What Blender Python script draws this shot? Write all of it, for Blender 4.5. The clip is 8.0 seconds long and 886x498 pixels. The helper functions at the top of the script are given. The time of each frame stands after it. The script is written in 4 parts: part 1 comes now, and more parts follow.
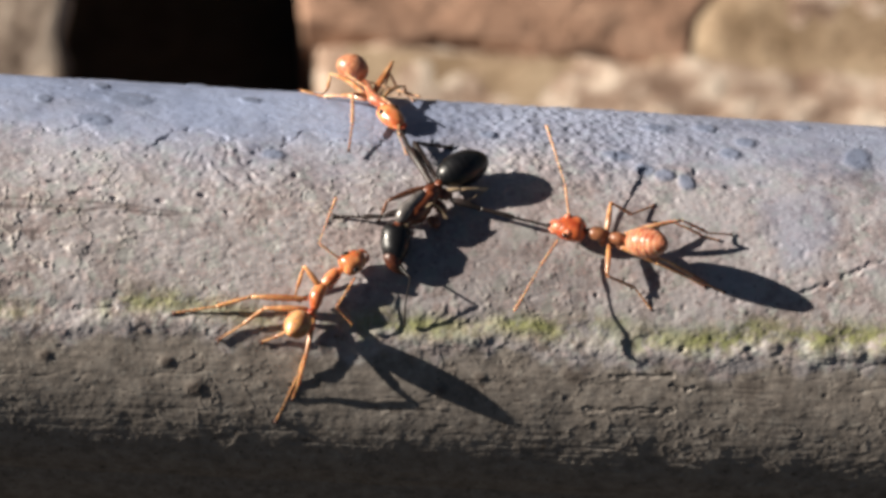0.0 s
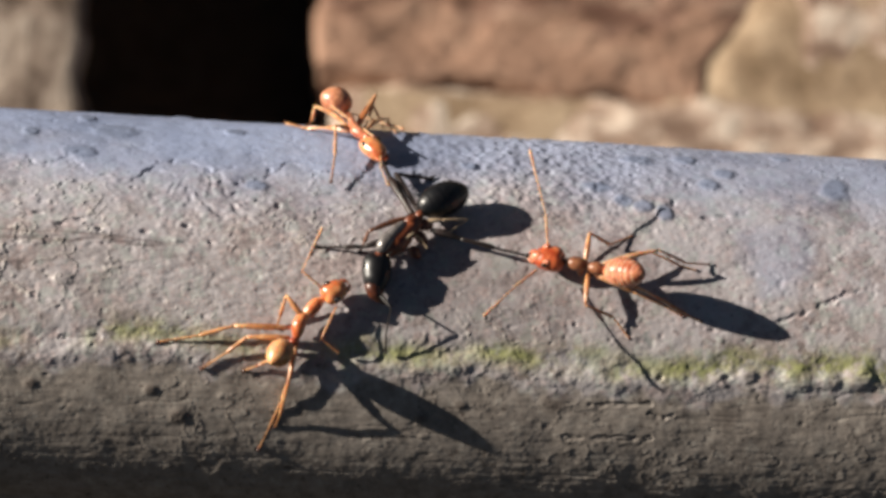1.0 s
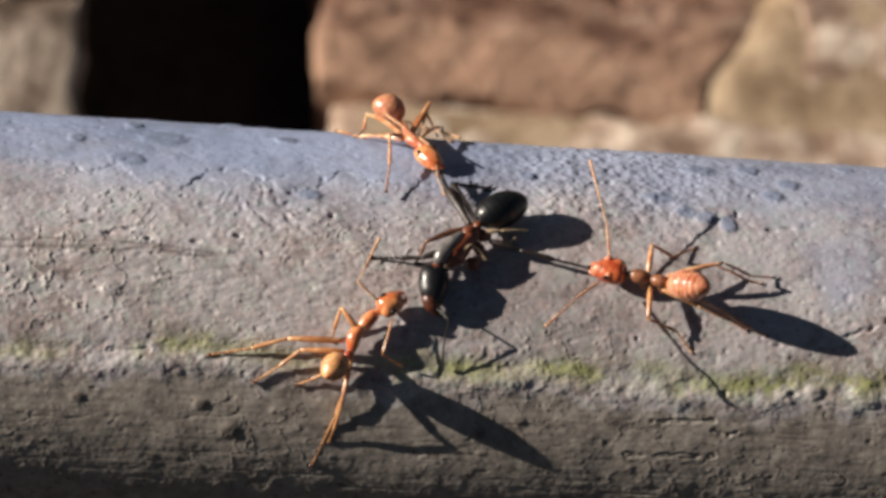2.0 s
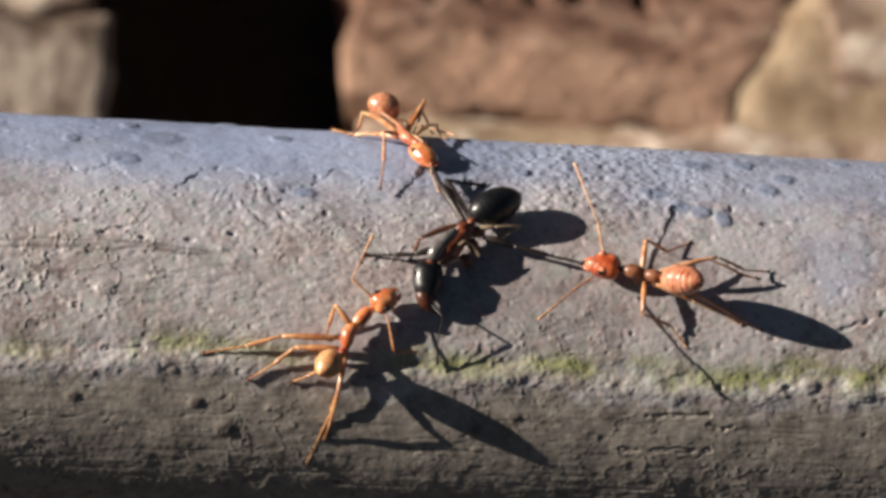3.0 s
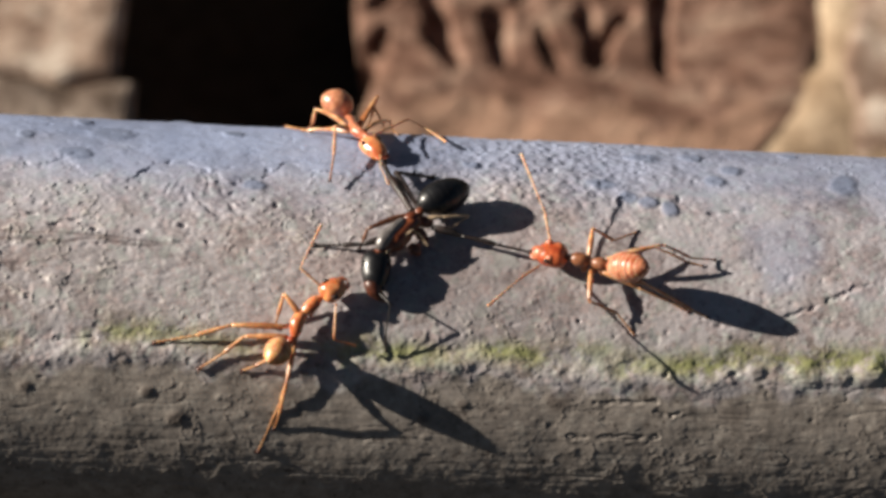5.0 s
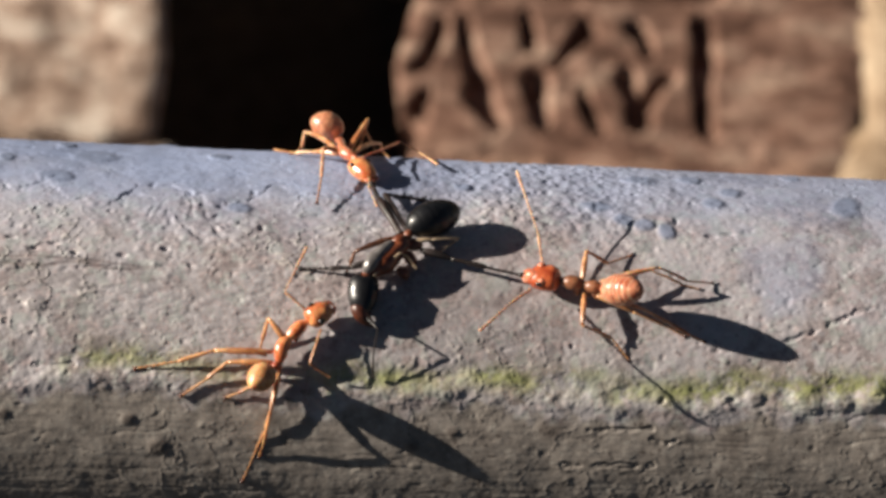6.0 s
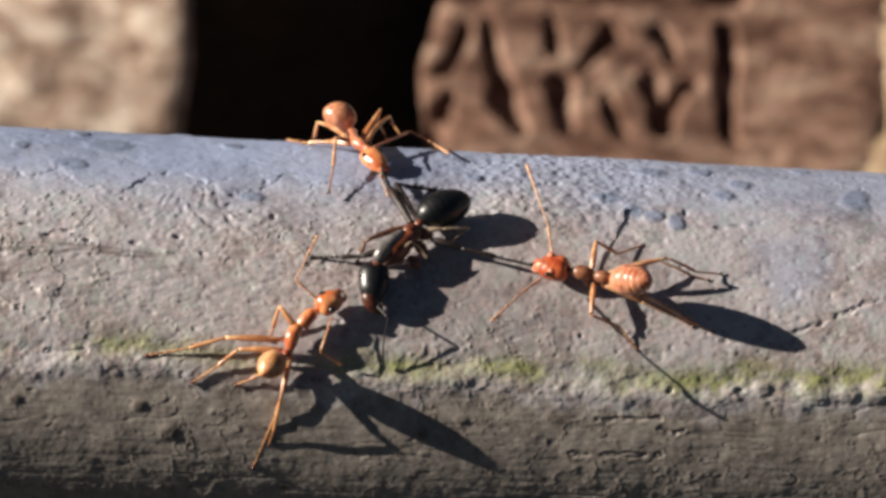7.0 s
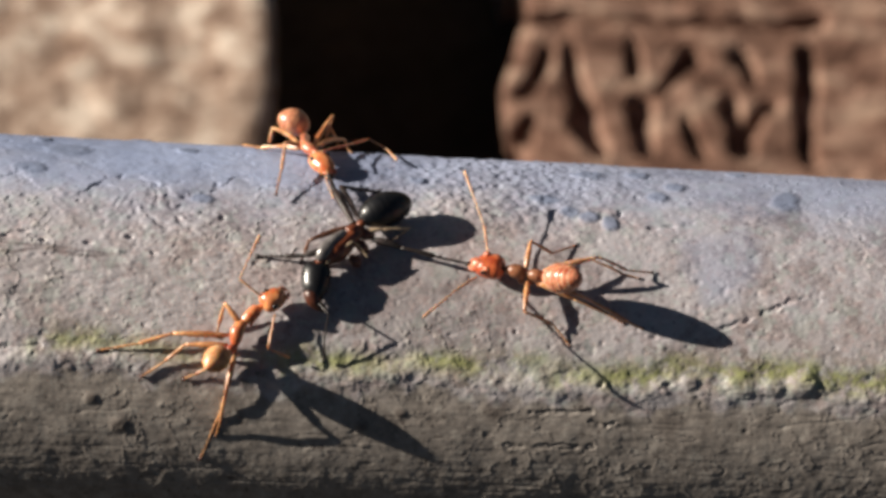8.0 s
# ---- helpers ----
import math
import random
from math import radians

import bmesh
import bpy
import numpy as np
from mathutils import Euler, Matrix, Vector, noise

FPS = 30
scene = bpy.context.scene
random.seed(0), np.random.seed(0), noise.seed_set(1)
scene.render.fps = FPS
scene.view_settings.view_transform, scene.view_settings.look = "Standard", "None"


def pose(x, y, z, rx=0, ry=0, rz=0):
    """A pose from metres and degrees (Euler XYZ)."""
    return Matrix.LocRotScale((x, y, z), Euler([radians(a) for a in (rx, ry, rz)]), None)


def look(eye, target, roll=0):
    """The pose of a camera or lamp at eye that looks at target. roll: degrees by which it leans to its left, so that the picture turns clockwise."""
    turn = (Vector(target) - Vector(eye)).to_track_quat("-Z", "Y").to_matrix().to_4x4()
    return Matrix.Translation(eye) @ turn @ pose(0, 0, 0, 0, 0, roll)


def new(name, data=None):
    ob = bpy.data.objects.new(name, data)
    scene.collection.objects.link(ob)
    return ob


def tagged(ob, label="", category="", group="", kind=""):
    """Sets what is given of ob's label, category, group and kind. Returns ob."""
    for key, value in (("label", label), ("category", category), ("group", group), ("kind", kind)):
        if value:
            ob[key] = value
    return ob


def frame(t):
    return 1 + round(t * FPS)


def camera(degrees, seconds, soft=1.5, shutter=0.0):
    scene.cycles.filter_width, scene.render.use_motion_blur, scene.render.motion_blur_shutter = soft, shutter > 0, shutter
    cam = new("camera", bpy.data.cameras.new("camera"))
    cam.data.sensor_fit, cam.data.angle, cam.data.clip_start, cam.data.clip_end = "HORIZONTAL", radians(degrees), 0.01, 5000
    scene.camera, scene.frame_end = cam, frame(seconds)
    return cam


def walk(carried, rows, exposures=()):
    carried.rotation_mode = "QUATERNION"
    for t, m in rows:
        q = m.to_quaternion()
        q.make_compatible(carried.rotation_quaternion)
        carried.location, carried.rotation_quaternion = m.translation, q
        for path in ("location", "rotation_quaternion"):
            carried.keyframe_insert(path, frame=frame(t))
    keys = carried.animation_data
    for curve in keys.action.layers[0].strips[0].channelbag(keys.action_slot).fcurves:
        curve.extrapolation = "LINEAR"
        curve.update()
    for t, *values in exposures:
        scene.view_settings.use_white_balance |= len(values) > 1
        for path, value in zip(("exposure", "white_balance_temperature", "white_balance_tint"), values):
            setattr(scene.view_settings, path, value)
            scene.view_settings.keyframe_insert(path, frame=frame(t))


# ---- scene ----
cam = camera(13.0, 8.0, soft=3.5)
cam.data.dof.use_dof = True
cam.data.dof.focus_distance = 0.262
cam.data.dof.aperture_fstop = 105
walk(cam, [
    (0, pose(-0.01754, -0.12022, 0.92076, 26.126, -4.379, 1.553)),
    (0.5, pose(-0.01579, -0.12181, 0.92226, 26.420, -3.957, 1.663)),
    (1, pose(-0.01450, -0.12256, 0.92369, 26.761, -4.023, 1.708)),
    (1.5, pose(-0.01546, -0.12192, 0.92350, 26.860, -4.268, 1.695)),
    (2, pose(-0.01948, -0.11999, 0.91647, 27.065, -4.404, 1.789)),
    (2.2, pose(-0.01907, -0.11986, 0.91629, 26.858, -3.999, 1.802)),
    (3.3, pose(-0.01558, -0.12244, 0.91611, 27.583, -3.661, 1.648)),
    (3.5, pose(-0.01527, -0.12319, 0.91600, 27.698, -3.662, 1.668)),
    (4, pose(-0.01247, -0.12403, 0.91788, 27.961, -3.291, 1.629)),
    (4.2, pose(-0.01128, -0.12582, 0.91882, 28.248, -3.232, 1.427)),
    (5.3, pose(-0.00648, -0.12857, 0.91314, 29.194, -2.306, 1.810)),
    (5.5, pose(-0.00344, -0.12868, 0.91131, 29.674, -1.913, 1.719)),
    (6, pose(-0.00414, -0.12785, 0.90765, 29.796, -2.045, 1.960)),
    (6.5, pose(-0.00363, -0.12806, 0.90770, 29.649, -1.841, 2.329)),
    (7, pose(-0.00299, -0.12970, 0.90843, 29.902, -1.876, 2.460)),
    (7.5, pose(-0.00268, -0.13094, 0.91215, 29.869, -1.705, 2.663)),
    (8, pose(0.01017, -0.13595, 0.91662, 30.305, -0.237, 3.402)),
], exposures=[(0.0, 0.87), (1.0, 0.79), (2.0, 0.69), (3.5, 0.73), (4.0, 0.72), (5.5, 0.82), (6.5, 0.77), (8.0, 0.78)])

# ---- light: a low warm sun and a clear sky ----
SUN_DIR = Vector((-0.9095, 0.1653, 0.3814))
world = bpy.data.worlds.new("sky")
scene.world = world
world.use_nodes = True
sky = world.node_tree.nodes.new("ShaderNodeTexSky")
sky.sky_type = "NISHITA"
sky.sun_disc = False
sky.sun_elevation = math.asin(SUN_DIR.z)
sky.sun_rotation = math.atan2(SUN_DIR.x, SUN_DIR.y)
backg = world.node_tree.nodes["Background"]
backg.inputs["Strength"].default_value = 0.0145
world.node_tree.links.new(sky.outputs["Color"], backg.inputs["Color"])
sun = new("sun", bpy.data.lights.new("sun", "SUN"))
sun.data.energy = 5.0
sun.data.angle = radians(0.5)
sun.data.color = (1.0, 0.91, 0.785)
sun.matrix_world = look(SUN_DIR * 3.0, (0, 0, 0))

# ---- sizes, in metres ----
PIPE_R = 0.0167          # one-inch steel pipe
PIPE_Z = 0.664           # height of its axis above the paving
TILT = radians(60)       # direction on the pipe from which arc lengths are counted


def on(x, s, h=0.0):
    """A place on the pipe: mm along it, mm of arc round it, mm above its skin."""
    a = s / 16.7
    r = PIPE_R + h * 0.001
    py, pz = math.sin(a) * r, math.cos(a) * r
    return Vector((x * 0.001, py * math.sin(TILT) - pz * math.cos(TILT),
                   PIPE_Z + py * math.cos(TILT) + pz * math.sin(TILT)))


# ---- materials ----
def shader(name):
    m = bpy.data.materials.new(name)
    m.use_nodes = True
    return m, m.node_tree, m.node_tree.nodes["Principled BSDF"]


def add(nt, kind, **values):
    n = nt.nodes.new(kind)
    for k, v in values.items():
        n.inputs[k.replace("_", " ")].default_value = v
    return n


def noise_tex(nt, scale, detail=6.0, rough=0.6, coord="Object", stretch=None):
    tc = nt.nodes.new("ShaderNodeTexCoord")
    n = add(nt, "ShaderNodeTexNoise", Scale=scale, Detail=detail, Roughness=rough)
    if stretch:
        mp = add(nt, "ShaderNodeMapping", Scale=stretch)
        nt.links.new(tc.outputs[coord], mp.inputs["Vector"])
        nt.links.new(mp.outputs["Vector"], n.inputs["Vector"])
    else:
        nt.links.new(tc.outputs[coord], n.inputs["Vector"])
    return n


def ramp(nt, source, stops):
    r = nt.nodes.new("ShaderNodeValToRGB")
    e = r.color_ramp.elements
    while len(e) < len(stops):
        e.new(0.5)
    for el, (pos, col) in zip(e, stops):
        el.position = pos
        el.color = (*col, 1.0) if len(col) == 3 else col
    nt.links.new(source, r.inputs["Fac"])
    return r


def mix(nt, kind, fac, a, b):
    m = nt.nodes.new("ShaderNodeMix")
    m.data_type, m.blend_type = "RGBA", kind
    if isinstance(fac, (int, float)):
        m.inputs[0].default_value = fac
    else:
        nt.links.new(fac, m.inputs[0])
    for sock, v in ((m.inputs[6], a), (m.inputs[7], b)):
        if isinstance(v, tuple):
            sock.default_value = (*v, 1.0)
        else:
            nt.links.new(v, sock)
    return m.outputs[2]


def bump(nt, bsdf, height, strength, distance, before=None):
    b = add(nt, "ShaderNodeBump", Strength=strength, Distance=distance)
    nt.links.new(height, b.inputs["Height"])
    if before:
        nt.links.new(before, b.inputs["Normal"])
    nt.links.new(b.outputs["Normal"], bsdf.inputs["Normal"])
    return b.outputs["Normal"]


def pipe_paint():
    m, nt, b = shader("weathered_grey_paint")
    big = noise_tex(nt, 140, 5, 0.6)
    mid = noise_tex(nt, 900, 6, 0.65)
    fine = noise_tex(nt, 4200, 4, 0.6)
    c1 = ramp(nt, big.outputs["Fac"], [(0.36, (0.285, 0.235, 0.228)), (0.48, (0.382, 0.328, 0.328)), (0.62, (0.47, 0.44, 0.455))])
    c2 = ramp(nt, mid.outputs["Fac"], [(0.32, (0.36, 0.34, 0.32)), (0.46, (0.78, 0.77, 0.76)), (0.62, (1.0, 1.0, 1.0))])
    col = mix(nt, "MULTIPLY", 0.7, c1.outputs["Color"], c2.outputs["Color"])
    spots = ramp(nt, fine.outputs["Fac"], [(0.30, (0.35, 0.31, 0.27)), (0.42, (1.0, 1.0, 1.0))])
    col = mix(nt, "MULTIPLY", 0.6, col, spots.outputs["Color"])
    # crisp flakes of older, warmer and bluer coats, and dark pinholes
    fl1 = noise_tex(nt, 420, 7, 0.7)
    g1 = ramp(nt, fl1.outputs["Fac"], [(0.50, (0.0, 0.0, 0.0)), (0.53, (1.0, 1.0, 1.0))])
    m1 = nt.nodes.new("ShaderNodeMath")
    m1.operation = "MULTIPLY"
    m1.inputs[1].default_value = 0.8
    nt.links.new(g1.outputs["Color"], m1.inputs[0])
    col = mix(nt, "MIX", m1.outputs[0], col, (0.44, 0.41, 0.425))
    fl2 = noise_tex(nt, 610, 7, 0.72)
    g2 = ramp(nt, fl2.outputs["Fac"], [(0.56, (0.0, 0.0, 0.0)), (0.60, (0.7, 0.7, 0.7))])
    col = mix(nt, "MIX", g2.outputs["Color"], col, (0.455, 0.38, 0.38))
    pin = noise_tex(nt, 2100, 2, 0.5)
    g3 = ramp(nt, pin.outputs["Fac"], [(0.30, (0.28, 0.25, 0.24)), (0.36, (1.0, 1.0, 1.0))])
    col = mix(nt, "MULTIPLY", 0.55, col, g3.outputs["Color"])
    # small flecks of pinkish primer, greenish bloom and chalk
    for sc, lo, tint, amount in ((1500, 0.57, (0.46, 0.35, 0.34), 0.4), (850, 0.55, (0.37, 0.41, 0.385), 0.45), (1900, 0.60, (0.56, 0.53, 0.52), 0.45)):
        fk = noise_tex(nt, sc, 3, 0.55)
        gk = ramp(nt, fk.outputs["Fac"], [(lo, (0.0, 0.0, 0.0)), (lo + 0.05, (amount, amount, amount))])
        col = mix(nt, "MIX", gk.outputs["Color"], col, tint)
    ra = nt.nodes.new("ShaderNodeAttribute")
    ra.attribute_name = "rim"
    col = mix(nt, "MIX", ra.outputs["Fac"], col, (0.56, 0.52, 0.48))
    # blue-grey tone by the mask, strongest towards the crest
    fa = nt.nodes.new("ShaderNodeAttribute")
    fa.attribute_name = "blueness"
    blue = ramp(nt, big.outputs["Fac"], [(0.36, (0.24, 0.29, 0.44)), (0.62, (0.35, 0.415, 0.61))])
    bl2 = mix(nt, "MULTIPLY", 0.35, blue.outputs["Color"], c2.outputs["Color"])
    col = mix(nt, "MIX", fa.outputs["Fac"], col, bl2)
    da = nt.nodes.new("ShaderNodeAttribute")
    da.attribute_name = "drip"
    slate = mix(nt, "MULTIPLY", 0.4, (0.205, 0.245, 0.36), c2.outputs["Color"])
    col = mix(nt, "MIX", da.outputs["Fac"], col, slate)
    # below the groove: darker brown-grey, with paler chips and specks
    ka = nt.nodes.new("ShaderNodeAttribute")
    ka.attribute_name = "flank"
    flank_tone = ramp(nt, mid.outputs["Fac"], [(0.35, (0.17, 0.148, 0.13)), (0.5, (0.25, 0.218, 0.192)), (0.68, (0.325, 0.29, 0.258))])
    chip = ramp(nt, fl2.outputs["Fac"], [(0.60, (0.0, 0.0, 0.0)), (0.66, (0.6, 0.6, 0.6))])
    flank_col = mix(nt, "MIX", chip.outputs["Color"], flank_tone.outputs["Color"], (0.36, 0.335, 0.30))
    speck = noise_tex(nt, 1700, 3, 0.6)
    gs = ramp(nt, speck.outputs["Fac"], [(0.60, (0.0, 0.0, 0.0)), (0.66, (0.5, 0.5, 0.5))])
    flank_col = mix(nt, "MIX", gs.outputs["Color"], flank_col, (0.40, 0.37, 0.33))
    flank_col = mix(nt, "MULTIPLY", 0.8, flank_col, g3.outputs["Color"])
    col = mix(nt, "MIX", ka.outputs["Fac"], col, flank_col)
    ga = nt.nodes.new("ShaderNodeAttribute")
    ga.attribute_name = "grime"
    soiled = mix(nt, "MULTIPLY", 1.0, col, (0.54, 0.51, 0.50))
    col = mix(nt, "MIX", ga.outputs["Fac"], col, soiled)
    # green algae in the groove, by the painted mask of the pipe
    at = nt.nodes.new("ShaderNodeAttribute")
    at.attribute_name = "algae"
    alg = noise_tex(nt, 700, 5, 0.7)
    algc = ramp(nt, alg.outputs["Fac"], [(0.36, (0.13, 0.145, 0.04)), (0.62, (0.33, 0.345, 0.13))])
    gate = ramp(nt, alg.outputs["Fac"], [(0.34, (0.0, 0.0, 0.0)), (0.52, (0.9, 0.9, 0.9))])
    mul = nt.nodes.new("ShaderNodeMath")
    mul.operation = "MULTIPLY"
    nt.links.new(at.outputs["Fac"], mul.inputs[0])
    nt.links.new(gate.outputs["Color"], mul.inputs[1])
    col = mix(nt, "MIX", mul.outputs[0], col, algc.outputs["Color"])
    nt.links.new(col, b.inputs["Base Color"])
    rr = ramp(nt, mid.outputs["Fac"], [(0.3, (0.62, 0.62, 0.62)), (0.7, (0.42, 0.42, 0.42))])
    nt.links.new(rr.outputs["Color"], b.inputs["Roughness"])
    b.inputs["Specular IOR Level"].default_value = 0.5
    n1 = bump(nt, b, mid.outputs["Fac"], 0.4, 0.00006)
    bump(nt, b, fine.outputs["Fac"], 0.22, 0.000025, n1)
    return m


def chitin(name, low, high, rough=0.3, sss=0.25, scale=1800, coat=0.3, gloss=0.25):
    m, nt, b = shader(name)
    n = noise_tex(nt, scale, 4, 0.6)
    c = ramp(nt, n.outputs["Fac"], [(0.38, low), (0.60, high)])
    grain = noise_tex(nt, 7000, 3, 0.6)
    fleck = ramp(nt, grain.outputs["Fac"], [(0.36, (0.62, 0.55, 0.5)), (0.55, (1.0, 1.0, 1.0))])
    col = mix(nt, "MULTIPLY", 0.6, c.outputs["Color"], fleck.outputs["Color"])
    nt.links.new(col, b.inputs["Base Color"])
    b.inputs["Roughness"].default_value = rough
    b.inputs["Coat Weight"].default_value = coat
    b.inputs["Coat Roughness"].default_value = gloss
    if sss:
        b.inputs["Subsurface Weight"].default_value = sss
        b.inputs["Subsurface Radius"].default_value = (1.0, 0.35, 0.1)
        b.inputs["Subsurface Scale"].default_value = 0.0004
    fine = noise_tex(nt, 9000, 3, 0.5)
    bump(nt, b, fine.outputs["Fac"], 0.25, 0.00003)
    return m


def earthen(name, stops, scale=45.0, grit=420.0, vary=0.0, dust=None, stretch=None):
    m, nt, b = shader(name)
    a = noise_tex(nt, scale, 6, 0.65, stretch=stretch)
    g = noise_tex(nt, grit, 5, 0.65)
    col = ramp(nt, a.outputs["Fac"], stops).outputs["Color"]
    gr = ramp(nt, g.outputs["Fac"], [(0.32, (0.45, 0.42, 0.40)), (0.55, (1.0, 1.0, 1.0)), (0.75, (1.0, 1.0, 1.0))])
    col = mix(nt, "MULTIPLY", 0.75, col, gr.outputs["Color"])
    if dust:
        da = nt.nodes.new("ShaderNodeAttribute")
        da.attribute_name = "dust"
        pale = mix(nt, "MULTIPLY", 0.5, dust, gr.outputs["Color"])
        col = mix(nt, "MIX", da.outputs["Fac"], col, pale)
    if vary:
        oi = nt.nodes.new("ShaderNodeObjectInfo")
        v = ramp(nt, oi.outputs["Random"], [(0.0, (0.80, 0.74, 0.72)), (0.5, (1.0, 0.95, 0.93)), (1.0, (0.92, 0.82, 0.78))])
        col = mix(nt, "MULTIPLY", vary, col, v.outputs["Color"])
    nt.links.new(col, b.inputs["Base Color"])
    b.inputs["Roughness"].default_value = 0.92
    b.inputs["Specular IOR Level"].default_value = 0.2
    n1 = bump(nt, b, a.outputs["Fac"], 0.5, 0.003)
    bump(nt, b, g.outputs["Fac"], 0.6, 0.001, n1)
    return m


PAINT = pipe_paint()
ORANGE = chitin("amber_chitin", (0.56, 0.135, 0.042), (0.92, 0.41, 0.17), rough=0.3, sss=0.35, scale=1100, coat=0.6, gloss=0.26)
ORANGE_RED = chitin("rusty_red_chitin", (0.4, 0.06, 0.018), (0.76, 0.2, 0.07), rough=0.33, sss=0.2, scale=1100, coat=0.5, gloss=0.28)
THORAX_RED = chitin("dark_russet_chitin", (0.15, 0.055, 0.026), (0.33, 0.135, 0.065), rough=0.36, sss=0.1, coat=0.2, gloss=0.35)
ORANGE_PALE = chitin("pale_amber_chitin", (0.55, 0.2, 0.07), (0.86, 0.47, 0.21), rough=0.4, sss=0.5, scale=1300, coat=0.4, gloss=0.3)
ORANGE_PINK = chitin("pinkish_amber_chitin", (0.44, 0.1, 0.042), (0.8, 0.32, 0.18), rough=0.34, sss=0.25, coat=0.35)
GASTER_BROWN = chitin("russet_gaster_chitin", (0.46, 0.15, 0.07), (0.72, 0.34, 0.19), rough=0.33, sss=0.1, coat=0.6, gloss=0.38)
FEELER = chitin("straw_feeler_chitin", (0.50, 0.25, 0.13), (0.74, 0.46, 0.27), rough=0.5, sss=0.3, coat=0.0)
LEG_AMBER = chitin("honey_leg_chitin", (0.36, 0.13, 0.045), (0.76, 0.41, 0.19), rough=0.29, sss=0.2, scale=700, coat=0.3)
LEG_GOLD = chitin("golden_leg_chitin", (0.46, 0.19, 0.075), (0.87, 0.57, 0.34), rough=0.3, sss=0.4, scale=700, coat=0.5)
FOOT = chitin("brown_foot_chitin", (0.26, 0.10, 0.035), (0.62, 0.33, 0.14), rough=0.38, sss=0.1, scale=900, coat=0.1)
BAND = chitin("pale_band_chitin", (0.7, 0.38, 0.24), (0.86, 0.56, 0.39), rough=0.35, sss=0.2, coat=0.05)
BAND_AMBER = chitin("amber_band_chitin", (0.58, 0.27, 0.13), (0.76, 0.44, 0.24), rough=0.42, sss=0.2, coat=0.05)
BLACK = chitin("glossy_black_chitin", (0.003, 0.003, 0.004), (0.008, 0.008, 0.01), rough=0.4, sss=0.0, coat=0.2, gloss=0.15)
# black plate with its lit silvery sheen lightened into the base colour
SHEEN_GREY = chitin("sheen_grey_chitin", (0.09, 0.082, 0.08), (0.2, 0.185, 0.18), rough=0.3, sss=0.0, coat=0.8)
BROWN = chitin("dark_red_brown_chitin", (0.10, 0.026, 0.012), (0.25, 0.072, 0.03), rough=0.3, sss=0.0)
DARK_LEG = chitin("dark_brown_leg_chitin", (0.009, 0.007, 0.007), (0.024, 0.014, 0.012), rough=0.45, sss=0.0, coat=0.05)
CLAW = chitin("red_brown_claw_chitin", (0.05, 0.015, 0.008), (0.13, 0.036, 0.016), rough=0.4, sss=0.0)
UMBER_LEG = chitin("umber_leg_chitin", (0.012, 0.009, 0.008), (0.045, 0.025, 0.02), rough=0.4, sss=0.0, scale=900, coat=0.1)
RUSSET_LEG = chitin("russet_leg_chitin", (0.06, 0.02, 0.01), (0.24, 0.10, 0.05), rough=0.36, sss=0.0, scale=600, coat=0.2)
TAN_LEG = chitin("dull_tan_leg_chitin", (0.26, 0.18, 0.11), (0.62, 0.48, 0.33), rough=0.4, sss=0.0, scale=900)
EYE = chitin("black_compound_eye", (0.006, 0.005, 0.005), (0.02, 0.012, 0.01), rough=0.15, sss=0.0, coat=0.8)
BRICK_RED = earthen("fired_red_brick", [(0.40, (0.12, 0.062, 0.043)), (0.47, (0.215, 0.118, 0.084)), (0.53, (0.30, 0.178, 0.131)), (0.61, (0.43, 0.29, 0.215))], scale=65.0, stretch=(0.55, 1.5, 1.0), dust=(0.47, 0.29, 0.20))
BRICK_PALE = earthen("dusty_pale_brick", [(0.40, (0.28, 0.19, 0.142)), (0.47, (0.46, 0.34, 0.265)), (0.53, (0.60, 0.468, 0.375)), (0.60, (0.78, 0.68, 0.575))], scale=75.0, vary=0.6, stretch=(0.9, 1.1, 1.0))
# darker, greyer brick for the near course left of the slot
BRICK_DULL = earthen("darker_grey_brick", [(0.40, (0.12, 0.088, 0.068)), (0.47, (0.22, 0.17, 0.138)), (0.53, (0.31, 0.25, 0.205)), (0.60, (0.44, 0.37, 0.31))], scale=75.0, vary=0.4, stretch=(1.5, 0.6, 1.0))
SOIL = earthen("dark_bare_soil", [(0.3, (0.035, 0.026, 0.018)), (0.6, (0.07, 0.052, 0.036)), (0.8, (0.11, 0.085, 0.06))], scale=12.0, grit=160.0)
SAND = earthen("pale_joint_sand", [(0.36, (0.27, 0.185, 0.115)), (0.5, (0.44, 0.32, 0.215)), (0.64, (0.56, 0.43, 0.30))], scale=40.0, grit=420.0)


# ---- building helpers ----
def link(name, bm, material, smooth=True):
    me = bpy.data.meshes.new(name)
    bm.to_mesh(me)
    bm.free()
    me.materials.append(material)
    if smooth:
        me.shade_smooth()
    return new(name, me)


def thing(name, base, label, category, group=""):
    ob = new(name)
    ob.empty_display_size = 0.002
    ob.location = base
    return tagged(ob, label, category, group)


def root_of(ob):
    while ob.parent:
        ob = ob.parent
    return ob


def part(name, bm, material, parent, label=""):
    bmesh.ops.translate(bm, verts=bm.verts, vec=-root_of(parent).location)
    bmesh.ops.recalc_face_normals(bm, faces=bm.faces)
    ob = link(name, bm, material)
    ob.parent = parent
    return tagged(ob, label)


